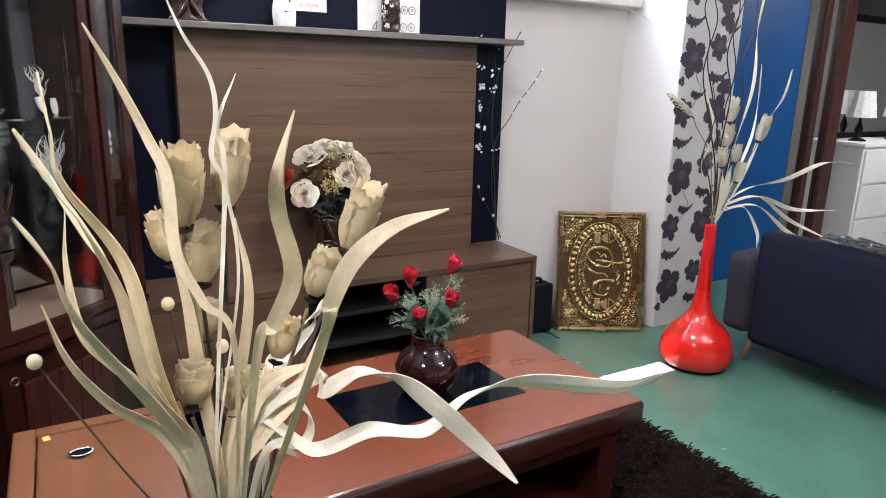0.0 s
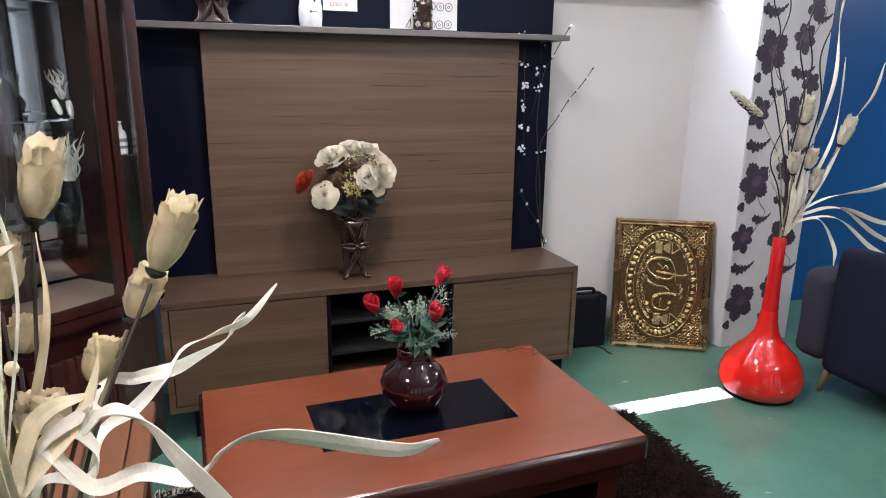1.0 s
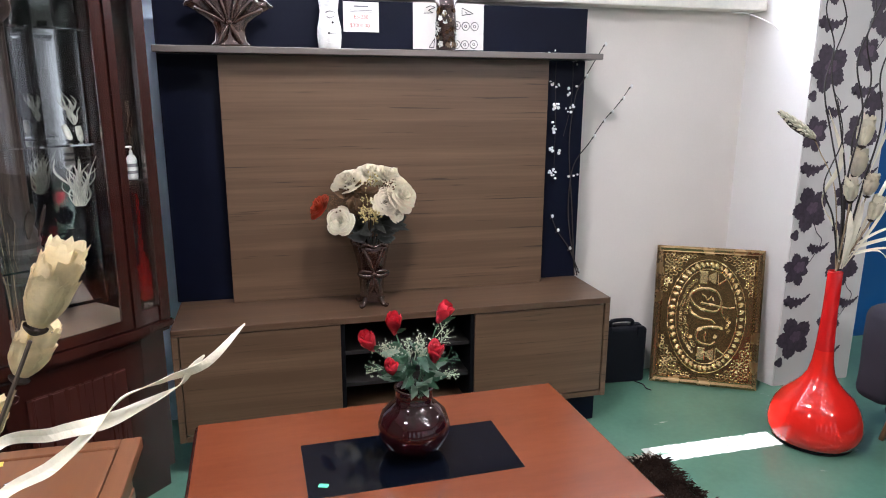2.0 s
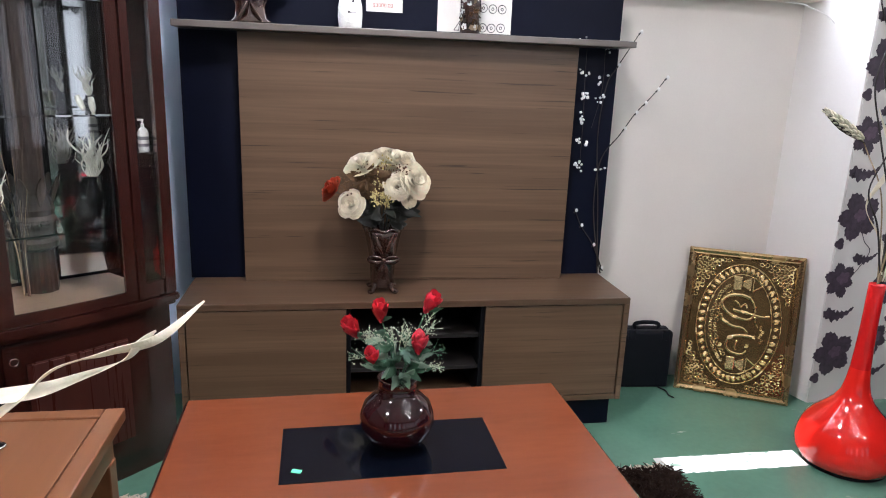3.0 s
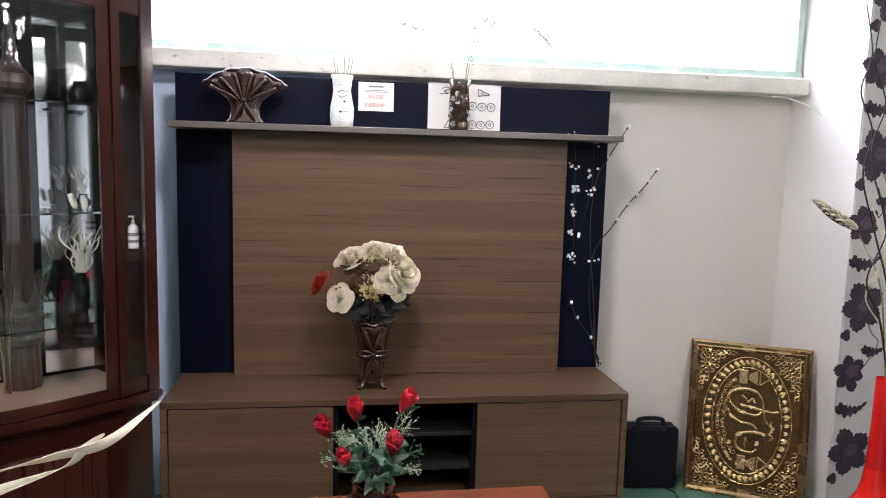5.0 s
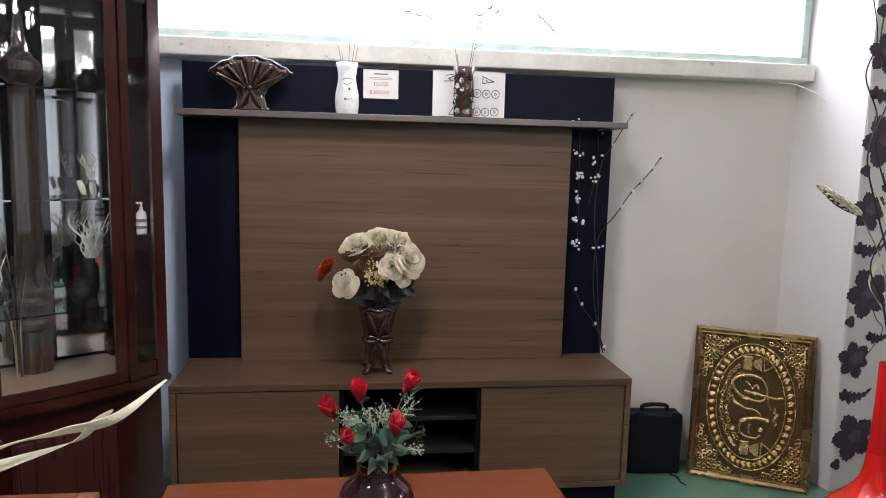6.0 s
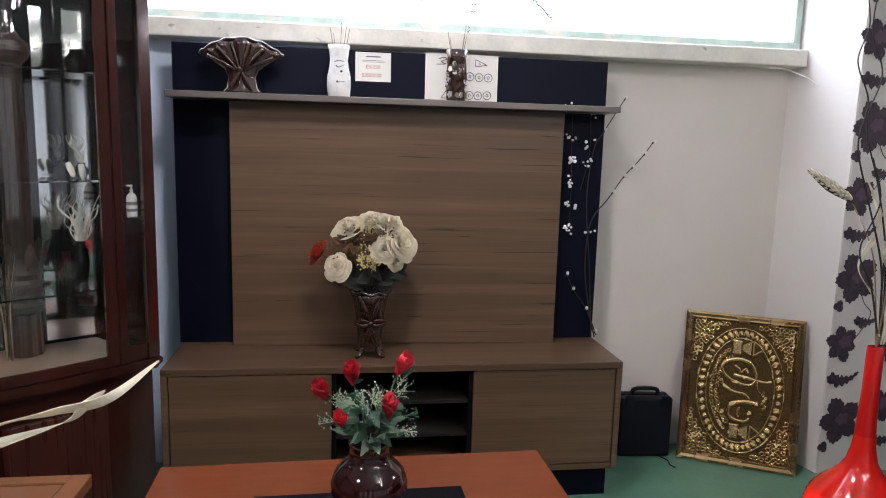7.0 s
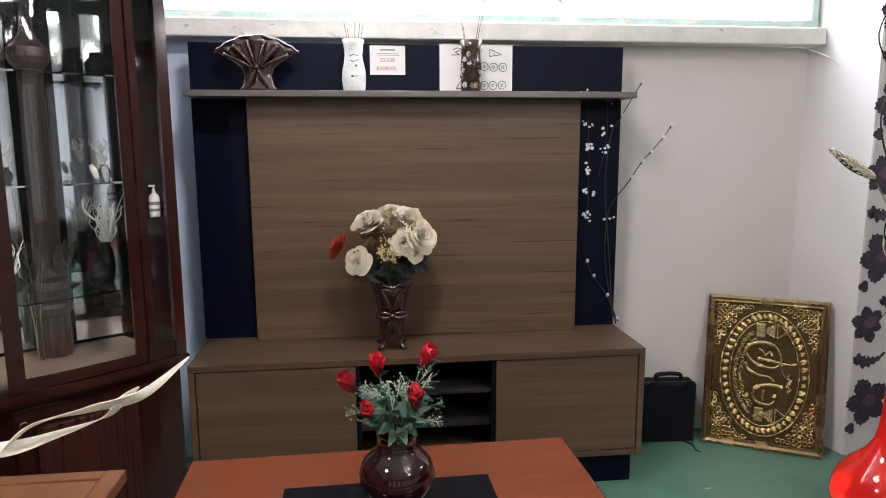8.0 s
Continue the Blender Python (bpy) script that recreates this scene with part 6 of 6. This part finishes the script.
for z in (0.08, 0.38, 0.68):
    d = part("drawer", box(-0.52, 0.71, -0.268, -0.25, z, z + 0.28, 0.004), WHITE, dr)
    part("handle", tube([(-0.03, -0.27, z + 0.14), (0.0, -0.295, z + 0.14), (0.03, -0.27, z + 0.14)], 0.005, None, 6), CHROME, d)
part("foot_rail", box(-0.50, 0.70, -0.22, 0.24, 0.0, 0.05, 0.003), WHITE, dr)
mr = thing("dressing_mirror", 6.12, 0.62, 1.02, 0, "black framed dressing mirror on the dresser", "mirror")
part("glass", box(-0.50, 0.62, -0.004, 0.004, 0.05, 1.0, 0.001), MIRROR, mr)
for a in ((-0.56, -0.50, 0.0, 1.06), (0.62, 0.68, 0.0, 1.06), (-0.50, 0.62, 0.0, 0.05), (-0.50, 0.62, 1.0, 1.06)):
    part("frame_bar", box(a[0], a[1], -0.02, 0.02, a[2], a[3], 0.006), BLACK, mr)
for x in (-0.30, 0.28):
    lp = thing("table_lamp", 6.10 + x, 0.38, 1.02, 0, "small table lamp with white pleated shade", "lamp", "lamps on the dresser")
    part("base", lathe([(0.07, 0), (0.07, 0.01), (0.02, 0.03), (0.035, 0.10), (0.012, 0.16), (0.010, 0.24)], 24), BLACK, lp, smooth=True)
    part("shade", lathe([(0.115, 0.20), (0.080, 0.42)], 36, cap=False, wob=lambda a, z: 1 + 0.015 * math.cos(24 * a)), WHITEC, lp, "white pleated shade")

# ---- added window bays, out of view, for the cabinet mirror ----
for k, (bx, by, turn) in enumerate([(x, ROOM[2] + 0.02, 0) for x in BAYS] + [(ROOM[1] - 0.02, y, 90) for y in SIDE_BAYS]):
    bay = thing("window_%d" % (k + 2), bx, by, 0.30, turn, "added narrow window bay with pale frame for the cabinet mirror", "window", kind="structure")
    for a, b in ((-0.31, -0.265), (0.265, 0.31)):
        part("frame_side", box(a, b, -0.02, 0.05, 0.0, 1.98, 0.004), WHITE, bay)
    for a, b in ((-0.02, 0.025), (1.94, 1.98)):
        part("frame_rail", box(-0.265, 0.265, -0.02, 0.05, a, b, 0.004), WHITE, bay)

# ---- added ceiling lamps out of view, and the chandelier ----
for lx, ly, watts in LAMPS:
    cl = thing("ceiling_lamp", lx, ly, 2.68, 0, "round white ceiling lamp, added out of view", "lamp", "ceiling lamps")
    part("rim", lathe([(0.20, 0.0), (0.21, 0.01), (0.21, 0.07), (0.19, 0.07), (0.19, 0.0)], 40, cap=False), WHITE, cl)
    part("diffuser", lathe([(0.19, 0.012), (0.19, 0.016)], 40), LAMPGLOW, cl, "glowing diffuser")
BULBGLOW = glow("bulb_glow", (1.0, 0.93, 0.84), 130.0)
ch = thing("crystal_chandelier", *CHANDELIER, 0, "crystal chandelier with eight small bulbs and drops", "chandelier")
part("rod", tube([(0, 0, -0.05), (0, 0, 0.45)], 0.008, None, 8), CHROME, ch)
part("hub", lathe([(0.01, -0.14), (0.05, -0.08), (0.06, 0.0), (0.025, 0.07), (0.03, 0.12)], 20), CHROME, ch, smooth=True)
drop = lathe([(0.001, -0.045), (0.011, -0.026), (0.008, -0.008), (0.001, 0.006)], 6)
drop_me = bpy.data.meshes.new("crystal_drop")
drop.to_mesh(drop_me)
drop.free()
drop_me.materials.append(GLASS)
for k in range(8):
    a = k * 0.7854
    c, q = math.cos(a), math.sin(a)
    arm = part("arm", tube([(0.05 * c, 0.05 * q, 0.0), (0.20 * c, 0.20 * q, -0.06), (0.34 * c, 0.34 * q, 0.03)], 0.007, None, 7), CHROME, ch, smooth=True)
    part("bulb", lathe([(0.005, 0.04), (0.013, 0.062), (0.010, 0.095), (0.001, 0.125)], 12), BULBGLOW, arm, "small lit candle bulb", smooth=True, at=pose(0.34 * c, 0.34 * q, 0))
    for m in range(9):
        d = new("crystal_drop", drop_me)
        d.parent = arm
        d.matrix_basis = pose((0.10 + 0.030 * m) * c + 0.012 * math.sin(m * 2 + k), (0.10 + 0.030 * m) * q + 0.012 * math.cos(m * 3 + k), -0.07 - 0.05 * (m % 3))
# inner ring of glowing bulbs, added as the crystals' sparkle in the cabinet glass
for k in range(10):
    c, q = math.cos(k * 0.6283 + 0.3), math.sin(k * 0.6283 + 0.3)
    part("bulb", lathe([(0.003, 0.0), (0.008, 0.015), (0.007, 0.05), (0.001, 0.07)], 10), BULBGLOW, ch, "small lit candle bulb", smooth=True, at=pose(0.19 * c, 0.19 * q, -0.10 - 0.05 * (k % 3)))
for k in range(24):
    d = new("crystal_drop", drop_me)
    d.parent = ch
    d.matrix_basis = pose(0.16 * math.cos(k * 0.2618), 0.16 * math.sin(k * 0.2618), -0.12 - 0.05 * (k % 3))
